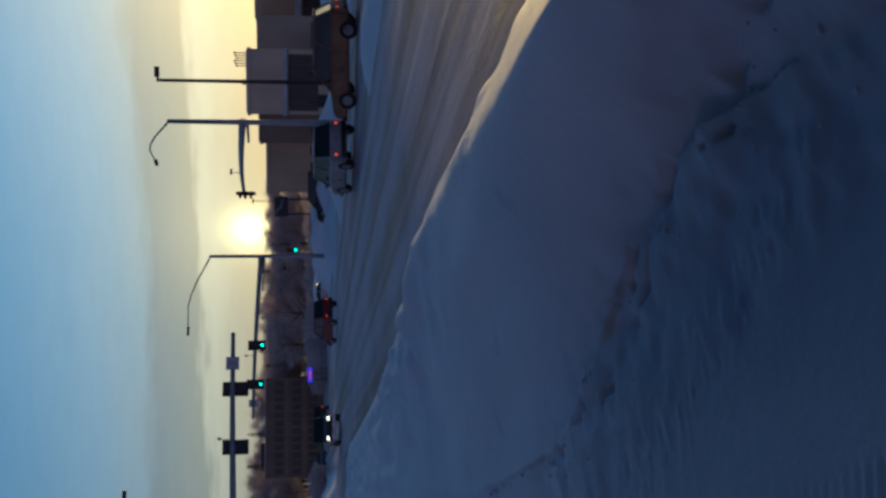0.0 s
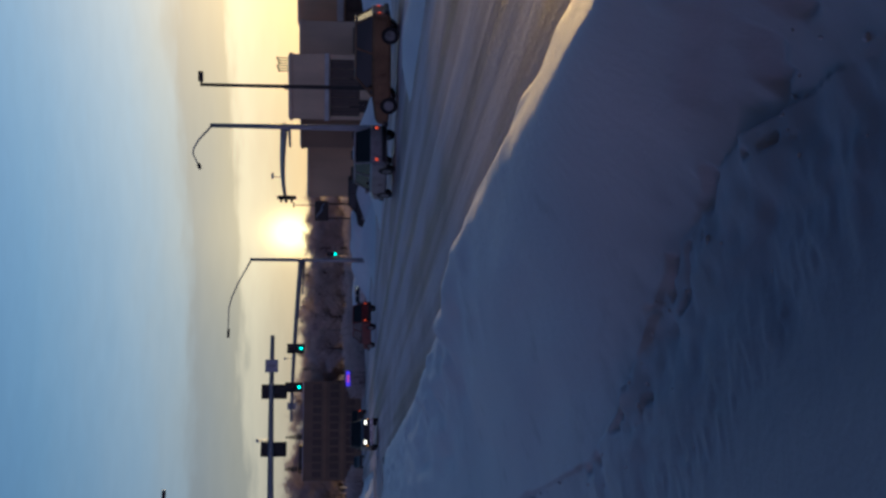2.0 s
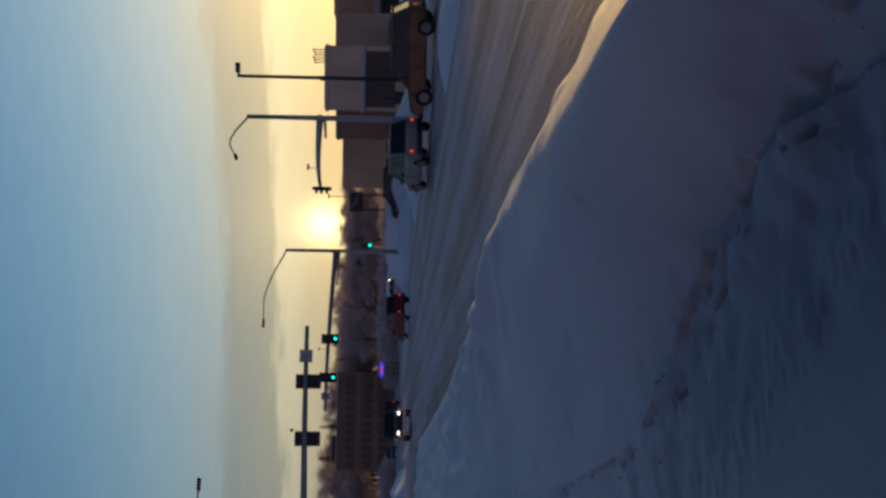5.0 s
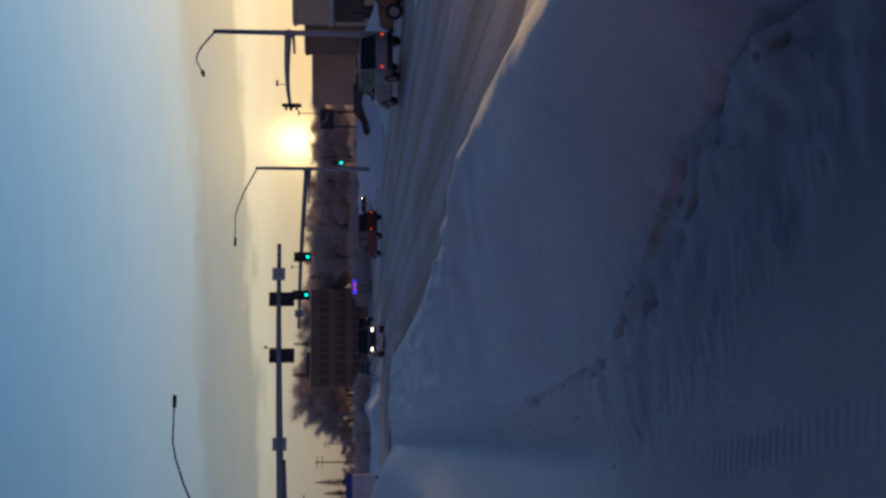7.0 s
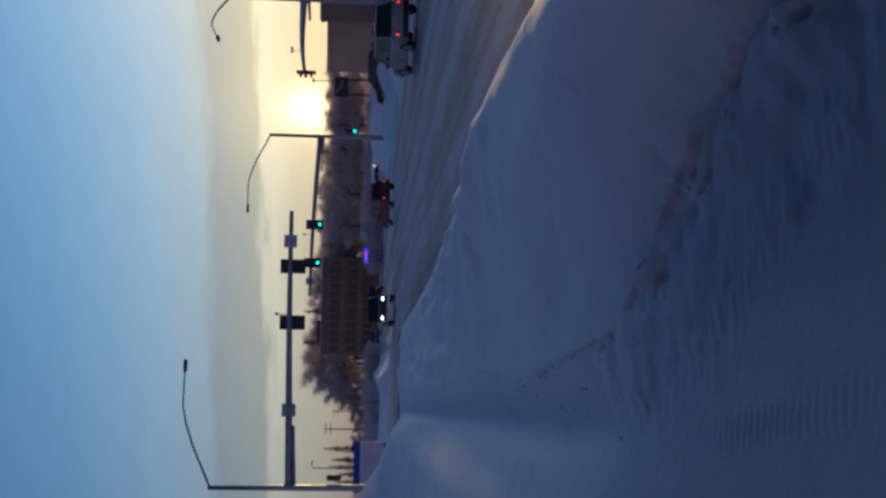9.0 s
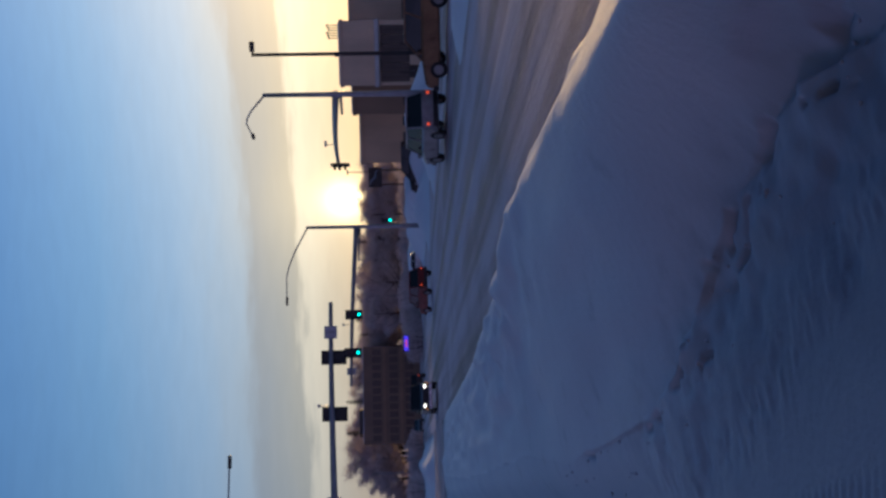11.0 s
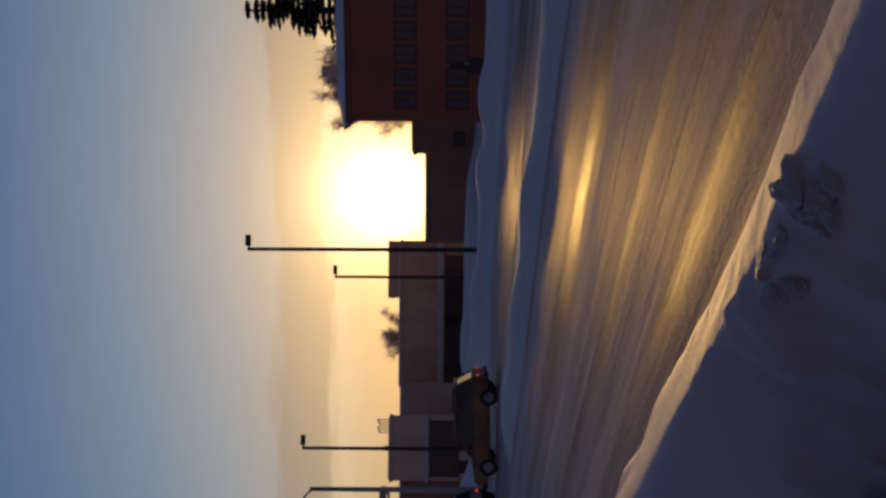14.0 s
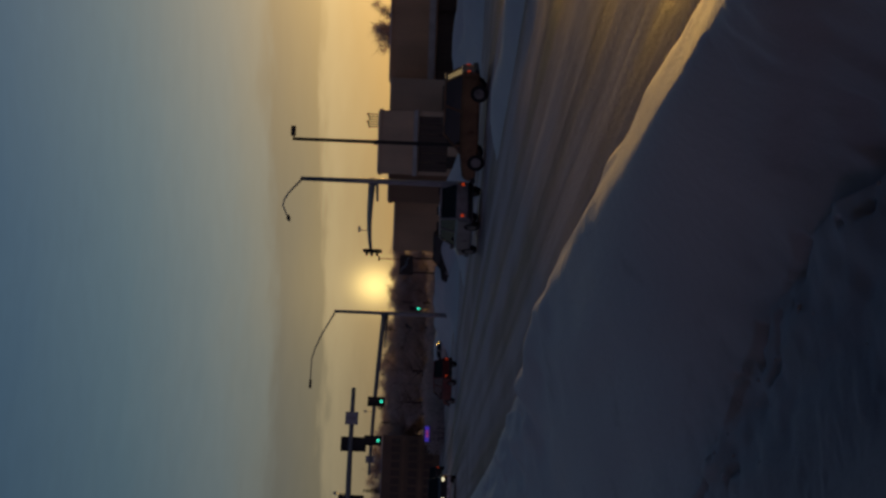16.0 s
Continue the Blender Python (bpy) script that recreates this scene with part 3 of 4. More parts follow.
# ---- street furniture ----
def signal_head(parent, x, z, facing, lit, plate=True):
    """A three-lens head hung on a mast arm; the arm runs along local x, traffic sees it from -y * facing."""
    w = 0.30 if plate else 0.18
    hi, lo = (0.72, -0.72) if plate else (0.5, -0.55)
    head = part("signal_head", boxed(x - 0.17, -0.12 + 0.22 * -facing, z + lo + 0.15, x + 0.17, 0.12 + 0.22 * -facing, z + hi - 0.15, bevel=0.03), BLACK, parent, "black three-lens traffic signal head")
    if plate:
        part("backplate", boxed(x - w - 0.12, -0.015 - 0.22 * facing, z + lo - 0.02, x + w + 0.12, 0.015 - 0.22 * facing, z + hi + 0.02, bevel=0.008), BLACK, head)
    for k in range(3):
        zc = z + (hi - 0.36) - k * 0.40 if plate else z + 0.28 - k * 0.33
        bm = bmesh.new()
        yy = -0.22 * facing - 0.13 * facing
        tube(bm, [(x, yy, zc), (x, yy - 0.03 * facing, zc)], 0.11, 14)
        part("signal_lens", bm, GREEN_LIT if (k == 2 and lit) else DARK_LENS, head, "lit green lens" if (k == 2 and lit) else "unlit lens")
        bm = bmesh.new()
        for a in range(9):
            t0, t1 = math.pi * a / 9 - 0.15, math.pi * (a + 1) / 9 - 0.15
            p = [Vector((x + 0.16 * math.cos(t), yy, zc + 0.16 * math.sin(t))) for t in (t0, t1)]
            f = bm.faces.new([bm.verts.new(v) for v in (p[0], p[1], p[1] + Vector((0, -0.22 * facing, 0)), p[0] + Vector((0, -0.22 * facing, 0)))])
        bmesh.ops.solidify(bm, geom=bm.faces[:], thickness=0.01)
        part("visor", bm, BLACK, head)
    return head


def mast(m, arm_z, arm_len, tip_z, top_z, lamp_len, lamp_z, heads, signs, label, pole_head=None):
    """A signal mast: pole, arm along local +x, luminaire arm over it."""
    ob = base("signal_mast", label, "traffic signal", m, "signal masts at the junction")
    part("pole", tube(bmesh.new(), [(0, 0, -0.3), (0, 0, 2), (0, 0, arm_z), (0, 0, top_z)], [0.21, 0.20, 0.17, 0.13], 14), STEEL, ob, smooth=True)
    part("pole_base", boxed(-0.32, -0.32, -0.3, 0.32, 0.32, 0.25, bevel=0.05), STEEL, ob)
    part("pole_cap", tube(bmesh.new(), [(0, 0, top_z), (0, 0, top_z + 0.07)], [0.15, 0.08], 14), STEEL, ob)
    pts = [(0, 0, arm_z)] + [(arm_len * k / 8, 0, arm_z + (tip_z - arm_z) * math.sin(k / 8 * math.pi / 2)) for k in range(1, 9)]
    part("mast_arm", tube(bmesh.new(), pts, [0.23 - 0.11 * k / 8 for k in range(9)], 12), STEEL, ob, smooth=True)
    part("arm_flange", tube(bmesh.new(), [(0.12, 0, arm_z), (0.30, 0, arm_z)], [0.30, 0.26], 12), STEEL, ob)
    part("arm_brace", tube(bmesh.new(), [(0.2, 0, arm_z - 0.30), (arm_len * 0.22, 0, arm_z - 0.16)], [0.10, 0.08], 10), STEEL, ob, smooth=True)
    bend = [(0, 0, top_z - 0.05), (lamp_len * 0.33, 0, top_z + (lamp_z - top_z) * 0.62), (lamp_len * 0.52, 0, top_z + (lamp_z - top_z) * 0.90), (lamp_len * 0.66, 0, lamp_z + 0.04), (lamp_len * 0.94, 0, lamp_z + 0.02)]
    la = part("lamp_arm", tube(bmesh.new(), bend, [0.07, 0.06, 0.055, 0.05, 0.045], 10), STEEL, ob, smooth=True)
    bm = boxed(lamp_len * 0.93, -0.14, lamp_z - 0.10, lamp_len * 0.93 + 0.75, 0.14, lamp_z + 0.10, bevel=0.06)
    part("luminaire", bm, DARK_STEEL, la, "flat roadway lamp, unlit")

    def arm_height(x):
        return arm_z + (tip_z - arm_z) * math.sin(x / arm_len * math.pi / 2)

    for x, facing, lit in heads:
        signal_head(ob, x, arm_height(x) - 0.15, facing, lit)
    for x, w, h in signs:
        z = arm_height(x)
        sg = part("arm_sign", boxed(x - w / 2, -0.14, z - h / 2, x + w / 2, -0.115, z + h / 2, bevel=0.01), SIGN_BACK, ob, "plain grey sign plate on the arm")
        part("sign_bracket", boxed(x - 0.05, -0.2, z - 0.25, x + 0.05, -0.145, z + 0.25, bevel=0.01), STEEL, sg)
    x = arm_len * 0.62
    z = arm_height(x)
    dc = part("detector_post", tube(bmesh.new(), [(x, 0, z), (x, 0, z + 0.75)], 0.03, 8), STEEL, ob)
    part("detector_camera", boxed(x - 0.08, -0.28, z + 0.66, x + 0.08, 0.14, z + 0.82, bevel=0.02), SIGN_BACK, dc, "small grey detector camera")
    if pole_head:
        signal_head(ob, *pole_head, plate=False)
    return ob


def facing_x(x, y, dx, dy, z=0.0):
    """A pose at x, y whose local x points along dx, dy."""
    return pose(x, y, z, 0, 0, math.degrees(math.atan2(dy, dx)))


# far corner: arm over the road to the left, green towards us (local -y must look at the viewer: flip)
C = at_angle(0.0, 88)
mast(facing_x(C.x, C.y, -CT, -ST), 6.35, 14.0, 6.9, 10.7, 6.6, 12.4, [(7.85, -1, True), (11.15, -1, True)], [(12.7, 0.6, 0.75)],
     "galvanised signal mast with green lights and tall lamp arm", pole_head=(-0.45, 3.75, -1, True))
D = at_angle(-19.85, 59)
mast(facing_x(D.x, D.y, CT, ST), 6.2, 16.0, 6.5, 10.7, 7.0, 12.3, [(12.75, -1, False), (9.45, -1, False)], [(14.2, 0.75, 0.75), (4.4, 0.75, 0.8)],
     "galvanised signal mast seen from behind, with sign plates", pole_head=(0.55, 3.7, -1, False))
B = at_angle(7.55, 63.6)
mast(facing_x(B.x, B.y, -ST, CT), 6.2, 16.4, 7.1, 10.7, 8.2, 12.6, [(14.6, -1, False)], [],
     "galvanised signal mast with its arm along the cross street")


def lot_lamp(az, dist, top, turn, label):
    p = at_angle(az, dist)
    ob = base("lot_lamp", label, "lamp post", pose(p.x, p.y, 0, 0, 0, turn), "car park lamps")
    part("pole", tube(bmesh.new(), [(0, 0, -0.2), (0, 0, top * 0.5), (0, 0, top)], [0.14, 0.12, 0.10], 10), DARK_STEEL, ob, smooth=True)
    part("pole_footing", tube(bmesh.new(), [(0, 0, -0.2), (0, 0, 0.55)], 0.26, 12), SIGN_BACK, ob)
    a = part("lamp_bracket", boxed(0, -0.04, top - 0.12, 0.25, 0.04, top - 0.02, bevel=0.01), DARK_STEEL, ob)
    part("lamp_box", boxed(0.18, -0.20, top - 0.16, 0.80, 0.20, top + 0.10, bevel=0.03), DARK_STEEL, a, "dark shoebox lamp, unlit")


lot_lamp(9.8, 62, 11.1, -8, "tall dark lamp post with one box lamp")
lot_lamp(21.12, 55, 13.3, -20, "tall dark lamp post by the car park")
lot_lamp(19.52, 70, 10.25, -20, "slim dark lamp post by the shop")


def street_lamp(az, dist, top, reach, label):
    p = at_angle(az, dist)
    ob = base("street_lamp", label, "street lamp", pose(p.x, p.y, 0, 0, 0, 0), "far street lamps")
    part("pole", tube(bmesh.new(), [(0, 0, -0.2), (0, 0, top * 0.6), (0, 0, top)], [0.13, 0.10, 0.07], 8), STEEL, ob, smooth=True)
    a = part("lamp_arm", tube(bmesh.new(), [(0, 0, top - 0.1), (reach * 0.5, 0, top + 0.12), (reach, 0, top + 0.15)], [0.05, 0.045, 0.04], 8), STEEL, ob, smooth=True)
    part("luminaire", boxed(reach - 0.05, -0.13, top + 0.06, reach + 0.65, 0.13, top + 0.22, bevel=0.05), DARK_STEEL, a)


street_lamp(-18.75, 140, 9.0, 0.4, "far street lamp beside dark spruces")
street_lamp(-14.0, 190, 9.5, -2.0, "far street lamp along the snowy street")
street_lamp(-4.0, 175, 9.0, 2.0, "far street lamp in front of frosted trees")


def utility_pole(az, dist, top, label):
    p = at_angle(az, dist)
    ob = base("utility_pole", label, "utility pole", pose(p.x, p.y, 0, 0, 0, 20))
    part("pole", tube(bmesh.new(), [(0, 0, -0.3), (0, 0, top * 0.5), (0, 0, top)], [0.17, 0.15, 0.11], 8), BARK, ob, smooth=True)
    for z in (top - 0.6, top - 1.7):
        c = part("crossarm", boxed(-1.3, -0.07, z, 1.3, 0.07, z + 0.13, bevel=0.01), BARK, ob)
        for x in (-1.15, -0.45, 0.45, 1.15):
            part("insulator", tube(bmesh.new(), [(x, 0, z + 0.13), (x, 0, z + 0.24), (x, 0, z + 0.32)], [0.05, 0.08, 0.04], 8), SIGN_BACK, c)


utility_pole(-16.6, 230, 11.5, "weathered wooden utility pole beyond the junction")
utility_pole(-15.6, 300, 12.0, "far wooden utility pole above the snow")


# ---- buildings ----
def wall_material(name, col):
    return material(name, col, 0.75, 0, (18, 0.12), (0.35, 0.22), 0.1, stretch=(1, 1, 0.35))


TAN_WALL = wall_material("tan_metal_siding", (0.66, 0.50, 0.34))
GREY_WALL = wall_material("grey_block_wall", (0.62, 0.50, 0.37))
BROWN_WALL = wall_material("brown_timber_wall", (0.62, 0.43, 0.27))
RED_WALL = wall_material("red_brown_siding", (0.28, 0.10, 0.06))
DARK_WALL = wall_material("dark_office_wall", (0.30, 0.20, 0.13))
OFFICE_WALL = wall_material("brown_office_cladding", (0.22, 0.155, 0.11))
# for the added wall behind the camera: near black, so it bounces little light
BLOCKER_DARK = wall_material("dark_blocker_wall", (0.05, 0.045, 0.045))
TRIM = material("pale_trim", (0.55, 0.54, 0.52), 0.6, 0, (12, 0.1), (1, 0.15), 0.05)
ROOF_SNOW = material("roof_snow", (0.72, 0.75, 0.80), 0.7, 0, (5, 0.08), (0.5, 0.1), 0.3)


def building(name, label, az0, az1, dist, depth, top, wall, windows=(), fascia=None, roof_snow=True, doors=(), group=""):
    """A flat-roofed building whose front runs between two bearings at a distance; windows: (x share, z low, width, height)."""
    trim = DARK_STEEL
    a, b = at_angle(az0, dist), at_angle(az1, dist)
    length = (b - a).length
    ob = base(name, label, "building", facing_x(a.x, a.y, b.x - a.x, b.y - a.y), group)
    part("wall", boxed(0, 0, -0.5, length, depth, top, bevel=0.04), wall, ob)
    part("parapet", boxed(-0.12, -0.12, top + 0.003, length + 0.12, depth + 0.12, top + 0.28, bevel=0.03), wall, ob)
    if roof_snow:
        part("roof", boxed(0.1, 0.1, top + 0.285, length - 0.1, depth - 0.1, top + 0.40, bevel=0.05), ROOF_SNOW, ob, "snow-covered flat roof")
    if fascia:
        z0, z1, out = fascia
        part("canopy", boxed(-0.1, -out, z0, length + 0.1, -0.005, z1, bevel=0.05), TRIM, ob, "pale canopy over the shop front")
    for x, z, w, h in windows:
        xc = x * length
        wd = part("window", boxed(xc - w / 2, -0.05, z, xc + w / 2, -0.004, z + h, bevel=0.015), trim, ob)
        part("pane", boxed(xc - w / 2 + 0.08, -0.07, z + 0.08, xc + w / 2 - 0.08, -0.054, z + h - 0.08), WINDOW_GLASS, wd)
        part("mullion", boxed(xc - 0.03, -0.085, z + 0.09, xc + 0.03, -0.073, z + h - 0.09), trim, wd)
    for x, w, h in doors:
        xc = x * length
        d = part("door", boxed(xc - w / 2, -0.06, 0.05, xc + w / 2, -0.004, 0.05 + h, bevel=0.015), DARK_STEEL, ob, "dark double door")
        part("door_handle", tube(bmesh.new(), [(xc + 0.1, -0.10, 0.9), (xc + 0.1, -0.10, 1.3)], 0.02, 8), CHROME, d)
    return ob, length


def el_top(el, dist):
    return EYE + dist * math.tan(radians(el))


def build_town():
    shop, n = building("shop", "long brown flat-roofed shop behind the snowy street", 13.2, 21.6, 110, 18, el_top(2.95, 110), BROWN_WALL,
                       [(0.1 + 0.1 * k, 0.9, 3.2, 1.9) for k in range(8)], fascia=(3.0, 3.7, 1.2), doors=((0.06, 1.8, 2.2),))
    box_ob = part("roof_block", boxed(n * 0.615, 0.4, el_top(2.95, 110) + 0.41, n, 9, el_top(3.72, 110), bevel=0.05), BROWN_WALL, shop, "raised brown roof block")
    part("roof_coping", boxed(n * 0.615 - 0.1, 0.3, el_top(3.72, 110) + 0.004, n + 0.1, 9.1, el_top(3.72, 110) + 0.15, bevel=0.03), TRIM, box_ob)
    building("store", "grey block-walled store with a plain front", 11.4, 13.45, 104, 16, el_top(2.85, 104), GREY_WALL, [(0.5, 0.6, 2.6, 1.4)])
    hall, n = building("hall", "tan metal-sided hall with a dark shop front", 8.0, 11.62, 98, 20, el_top(3.45, 98), TAN_WALL,
                       [(0.13 + 0.145 * k, 1.3, 0.86, 2.8) for k in range(6)], fascia=(4.25, 4.65, 0.9), doors=((0.215, 1.2, 2.2), (0.6, 1.2, 2.2)))
    z = el_top(3.45, 98) + 0.39
    for k in range(6):
        x = n * (0.74 + 0.04 * k)
        v = part("roof_vent", tube(bmesh.new(), [(x, 2, z - 0.1), (x, 2, z + 0.95 + 0.1 * (k % 3))], 0.05, 8), DARK_STEEL, hall)
        part("vent_cap", tube(bmesh.new(), [(x, 2, z + 0.93 + 0.1 * (k % 3)), (x, 2, z + 1.08 + 0.1 * (k % 3))], [0.13, 0.08], 8), DARK_STEEL, v)
    u = part("roof_unit", boxed(n * 0.45, 1.0, z - 0.05, n * 0.45 + 0.5, 1.8, z + 0.45, bevel=0.03), DARK_STEEL, hall, "small dark roof unit")
    part("flue", tube(bmesh.new(), [(n * 0.45 + 0.2, 1.4, z + 0.45), (n * 0.45 + 0.2, 1.4, z + 0.95)], 0.07, 8), STEEL, u)
    building("annex", "dark annex beside the hall", 6.4, 8.1, 101, 12, el_top(2.95, 96), DARK_WALL, [(0.5, 0.8, 1.2, 1.2)])
    building("warehouse", "long dark brown warehouse at the junction", 3.62, 6.6, 104, 26, el_top(2.45, 102), BROWN_WALL, [(0.2, 1, 0.9, 1.1), (0.5, 1, 0.9, 1.1), (0.8, 1, 0.9, 1.1)])
    office, n = building("office_block", "dark brown three-storey office block among frosted trees", -12.4, -6.9, 190, 20, el_top(2.6, 190), OFFICE_WALL)
    for k in range(7):
        x = n * (0.01 + 0.16 * k)
        part("pilaster", boxed(x, -0.22, 0.0, x + 0.4, -0.004, el_top(2.6, 190) - 0.4, bevel=0.02), OFFICE_WALL, office)
    for z in (3.35, 6.55):
        part("floor_band", boxed(-0.05, -0.30, z, n + 0.05, -0.23, z + 0.5, bevel=0.02), DARK_WALL, office, "brown band between storeys")
    part("roof_plant", boxed(n * 0.1, 4, el_top(2.6, 190) + 0.41, n * 0.35, 9, el_top(2.6, 190) + 1.3, bevel=0.05), DARK_STEEL, office, "dark plant room on the roof")
    for z in (1.3, 4.3, 7.5):
        for k in range(12):
            x = n * (0.035 + 0.0802 * k)
            wd = part("window", boxed(x, -0.06, z, x + 0.98, -0.004, z + 1.5, bevel=0.02), DARK_STEEL, office)
            part("pane", boxed(x + 0.07, -0.08, z + 0.07, x + 0.91, -0.063, z + 1.43), WINDOW_GLASS, wd)
    house, n = building("house", "two-storey red-brown house beside the street", 28.45, 36.5, 62, 12, el_top(5.9, 62), RED_WALL,
                        [(0.15 + 0.16 * k, 1.0 + 3.2 * j, 1.1, 1.4) for k in range(5) for j in range(2)], doors=((0.39, 1.0, 2.1),))
    top = el_top(5.9, 62) + 0.41
    bm = bmesh.new()
    pr = [(-0.5, -0.6, top - 0.1), (n + 0.5, -0.6, top - 0.1), (n + 0.5, 12.6, top - 0.1), (-0.5, 12.6, top - 0.1), (1.5, 5.5, top + 1.1), (n - 1.5, 5.5, top + 1.1)]
    v = [bm.verts.new(p) for p in pr]
    for f in ((0, 1, 5, 4), (1, 2, 5), (2, 3, 4, 5), (3, 0, 4), (3, 2, 1, 0)):
        bm.faces.new([v[k] for k in f])
    rf = part("hip_roof", bm, ROOF_SNOW, house, "snow-covered hip roof")
    part("chimney", boxed(n * 0.3, 4.0, top + 0.3, n * 0.3 + 0.7, 4.7, top + 1.9, bevel=0.03), GREY_WALL, rf)
    building("low_shed", "low dark shed in the gap between buildings", 21.5, 28.6, 95, 8, el_top(1.45, 95), DARK_WALL, [(0.83, 1.9, 1.2, 0.6)])
    building("low_store", "small dark store beside the red-brown house", 26.6, 28.7, 82, 8, el_top(2.2, 82), DARK_WALL, [(0.4, 1.0, 1.2, 1.0)])


def sky_blocker():
    """An unseen wall, added behind the camera to keep sky light off the near snow."""
    x, y = road_xy(-6.0, -1.6)
    ob = link_mesh("blocker_wall", boxed(-26, -6, -0.3, 8.2, 0, 14.0, bevel=0.05), BLOCKER_DARK)
    ob.matrix_world = facing_x(x, y, CT, ST)
    tagged(ob, "unseen plain dark wall added to shade the snowy walk", "wall", kind="structure")


build_town()
sky_blocker()


def pylon_sign():
    p = at_angle(2.8, 98)
    ob = base("pylon_sign", "dark roadside sign on two posts with a lamp mast", "sign", pose(p.x, p.y, 0, 0, 0, -3))
    for x in (-0.7, 0.7):
        part("post", tube(bmesh.new(), [(x, 0, -0.2), (x, 0, 4.3)], 0.09, 10), DARK_STEEL, ob)
    b = part("sign_box", boxed(-0.95, -0.18, 4.25, 0.95, 0.18, 5.55, bevel=0.05), DARK_STEEL, ob, "dark sign box with plain shapes")
    part("pale_stroke", tube(bmesh.new(), [(-0.75 + 0.15 * k, -0.2, 5.3 - 0.75 * (k / 10) ** 1.6 + 0.12 * math.sin(k * 0.9)) for k in range(11)], [0.03 + 0.09 * math.sin(math.pi * k / 10) for k in range(11)], 8), SIGN_BACK, b, "pale curved stroke on the sign")
    part("lamp_mast", tube(bmesh.new(), [(0.55, 0, 5.5), (0.55, 0, 7.6)], 0.04, 8), DARK_STEEL, ob)
    part("mast_head", boxed(0.3, -0.1, 7.55, 0.8, 0.1, 7.68, bevel=0.02), DARK_STEEL, ob)


pylon_sign()


def led_sign():
    p = at_angle(-6.75, 140)
    blue = material("blue_led_panel", (0.02, 0.02, 0.3), 0.4, 0, (3, 0.1), (1, 0.1), 0, emit=((0.10, 0.06, 1.0), 0.9))
    red = material("red_led_bar", (0.3, 0.02, 0.1), 0.4, 0, (3, 0.1), (1, 0.1), 0, emit=((1.0, 0.1, 0.35), 1.0))
    ob = base("led_sign", "lit blue shop sign with a red bar, on two posts", "sign", pose(p.x, p.y, 0, 0, 0, 6))
    for x in (-0.8, 0.8):
        part("post", tube(bmesh.new(), [(x, 0.1, -0.2), (x, 0.1, 1.98)], 0.07, 8), DARK_STEEL, ob)
    b = part("sign_box", boxed(-1.15, -0.15, 1.95, 1.15, 0.25, 2.75, bevel=0.04), BLACK, ob)
    part("lit_panel", boxed(-1.05, -0.17, 2.05, 1.05, -0.153, 2.65), blue, b, "glowing blue panel")
    part("lit_bar", boxed(-0.5, -0.19, 2.25, 0.5, -0.173, 2.45), red, b, "glowing red bar")


led_sign()


def roadside_trailer():
    p = at_angle(-17.3, 74)
    blue = material("blue_painted_panel", (0.03, 0.07, 0.35), 0.5, 0, (10, 0.12), (1, 0.2), 0.05)
    white = material("white_painted_panel", (0.62, 0.66, 0.72), 0.5, 0, (10, 0.1), (1, 0.15), 0.05)
    ob = base("box_trailer", "white box trailer with a blue upper band", "trailer", facing_x(p.x, p.y, -0.93, -0.37))
    body = part("body", boxed(0, -2.2, 0.55, 3.6, 0, 2.6, bevel=0.08), white, ob)
    part("band", boxed(-0.02, -2.22, 2.25, 3.62, 0.02, 2.72, bevel=0.03), blue, body, "blue upper band")
    for x in (1.2, 2.2):
        for y in (-2.15, -0.05):
            w = part("wheel", tube(bmesh.new(), [(x, y - 0.1, 0.33), (x, y + 0.1, 0.33)], 0.33, 16), TYRE, ob)
            part("rim", tube(bmesh.new(), [(x, y - 0.11, 0.33), (x, y + 0.11, 0.33)], 0.18, 12), RIM, w)
    part("skirt", boxed(0.05, -2.1, 0.2, 3.55, -0.1, 0.56, bevel=0.04), DARK_STEEL, ob)


roadside_trailer()


# ---- vehicles ----
def loft(bm, sections):
    """A closed skin through rings of equal length."""
    rings = [[bm.verts.new(p) for p in sec] for sec in sections]
    n = len(rings[0])
    for lo, hi in zip(rings, rings[1:]):
        for k in range(n):
            bm.faces.new((lo[k], lo[(k + 1) % n], hi[(k + 1) % n], hi[k]))
    bm.faces.new(rings[0][::-1])
    bm.faces.new(rings[-1])
    bmesh.ops.recalc_face_normals(bm, faces=bm.faces[:])
    return bm


def ring(y, half, z0, z1, inset=0.08):
    return [(-half + inset, y, z0), (half - inset, y, z0), (half, y, z0 + inset), (half, y, z1 - inset * 1.3), (half - inset, y, z1), (-half + inset, y, z1), (-half, y, z1 - inset * 1.3), (-half, y, z0 + inset)]


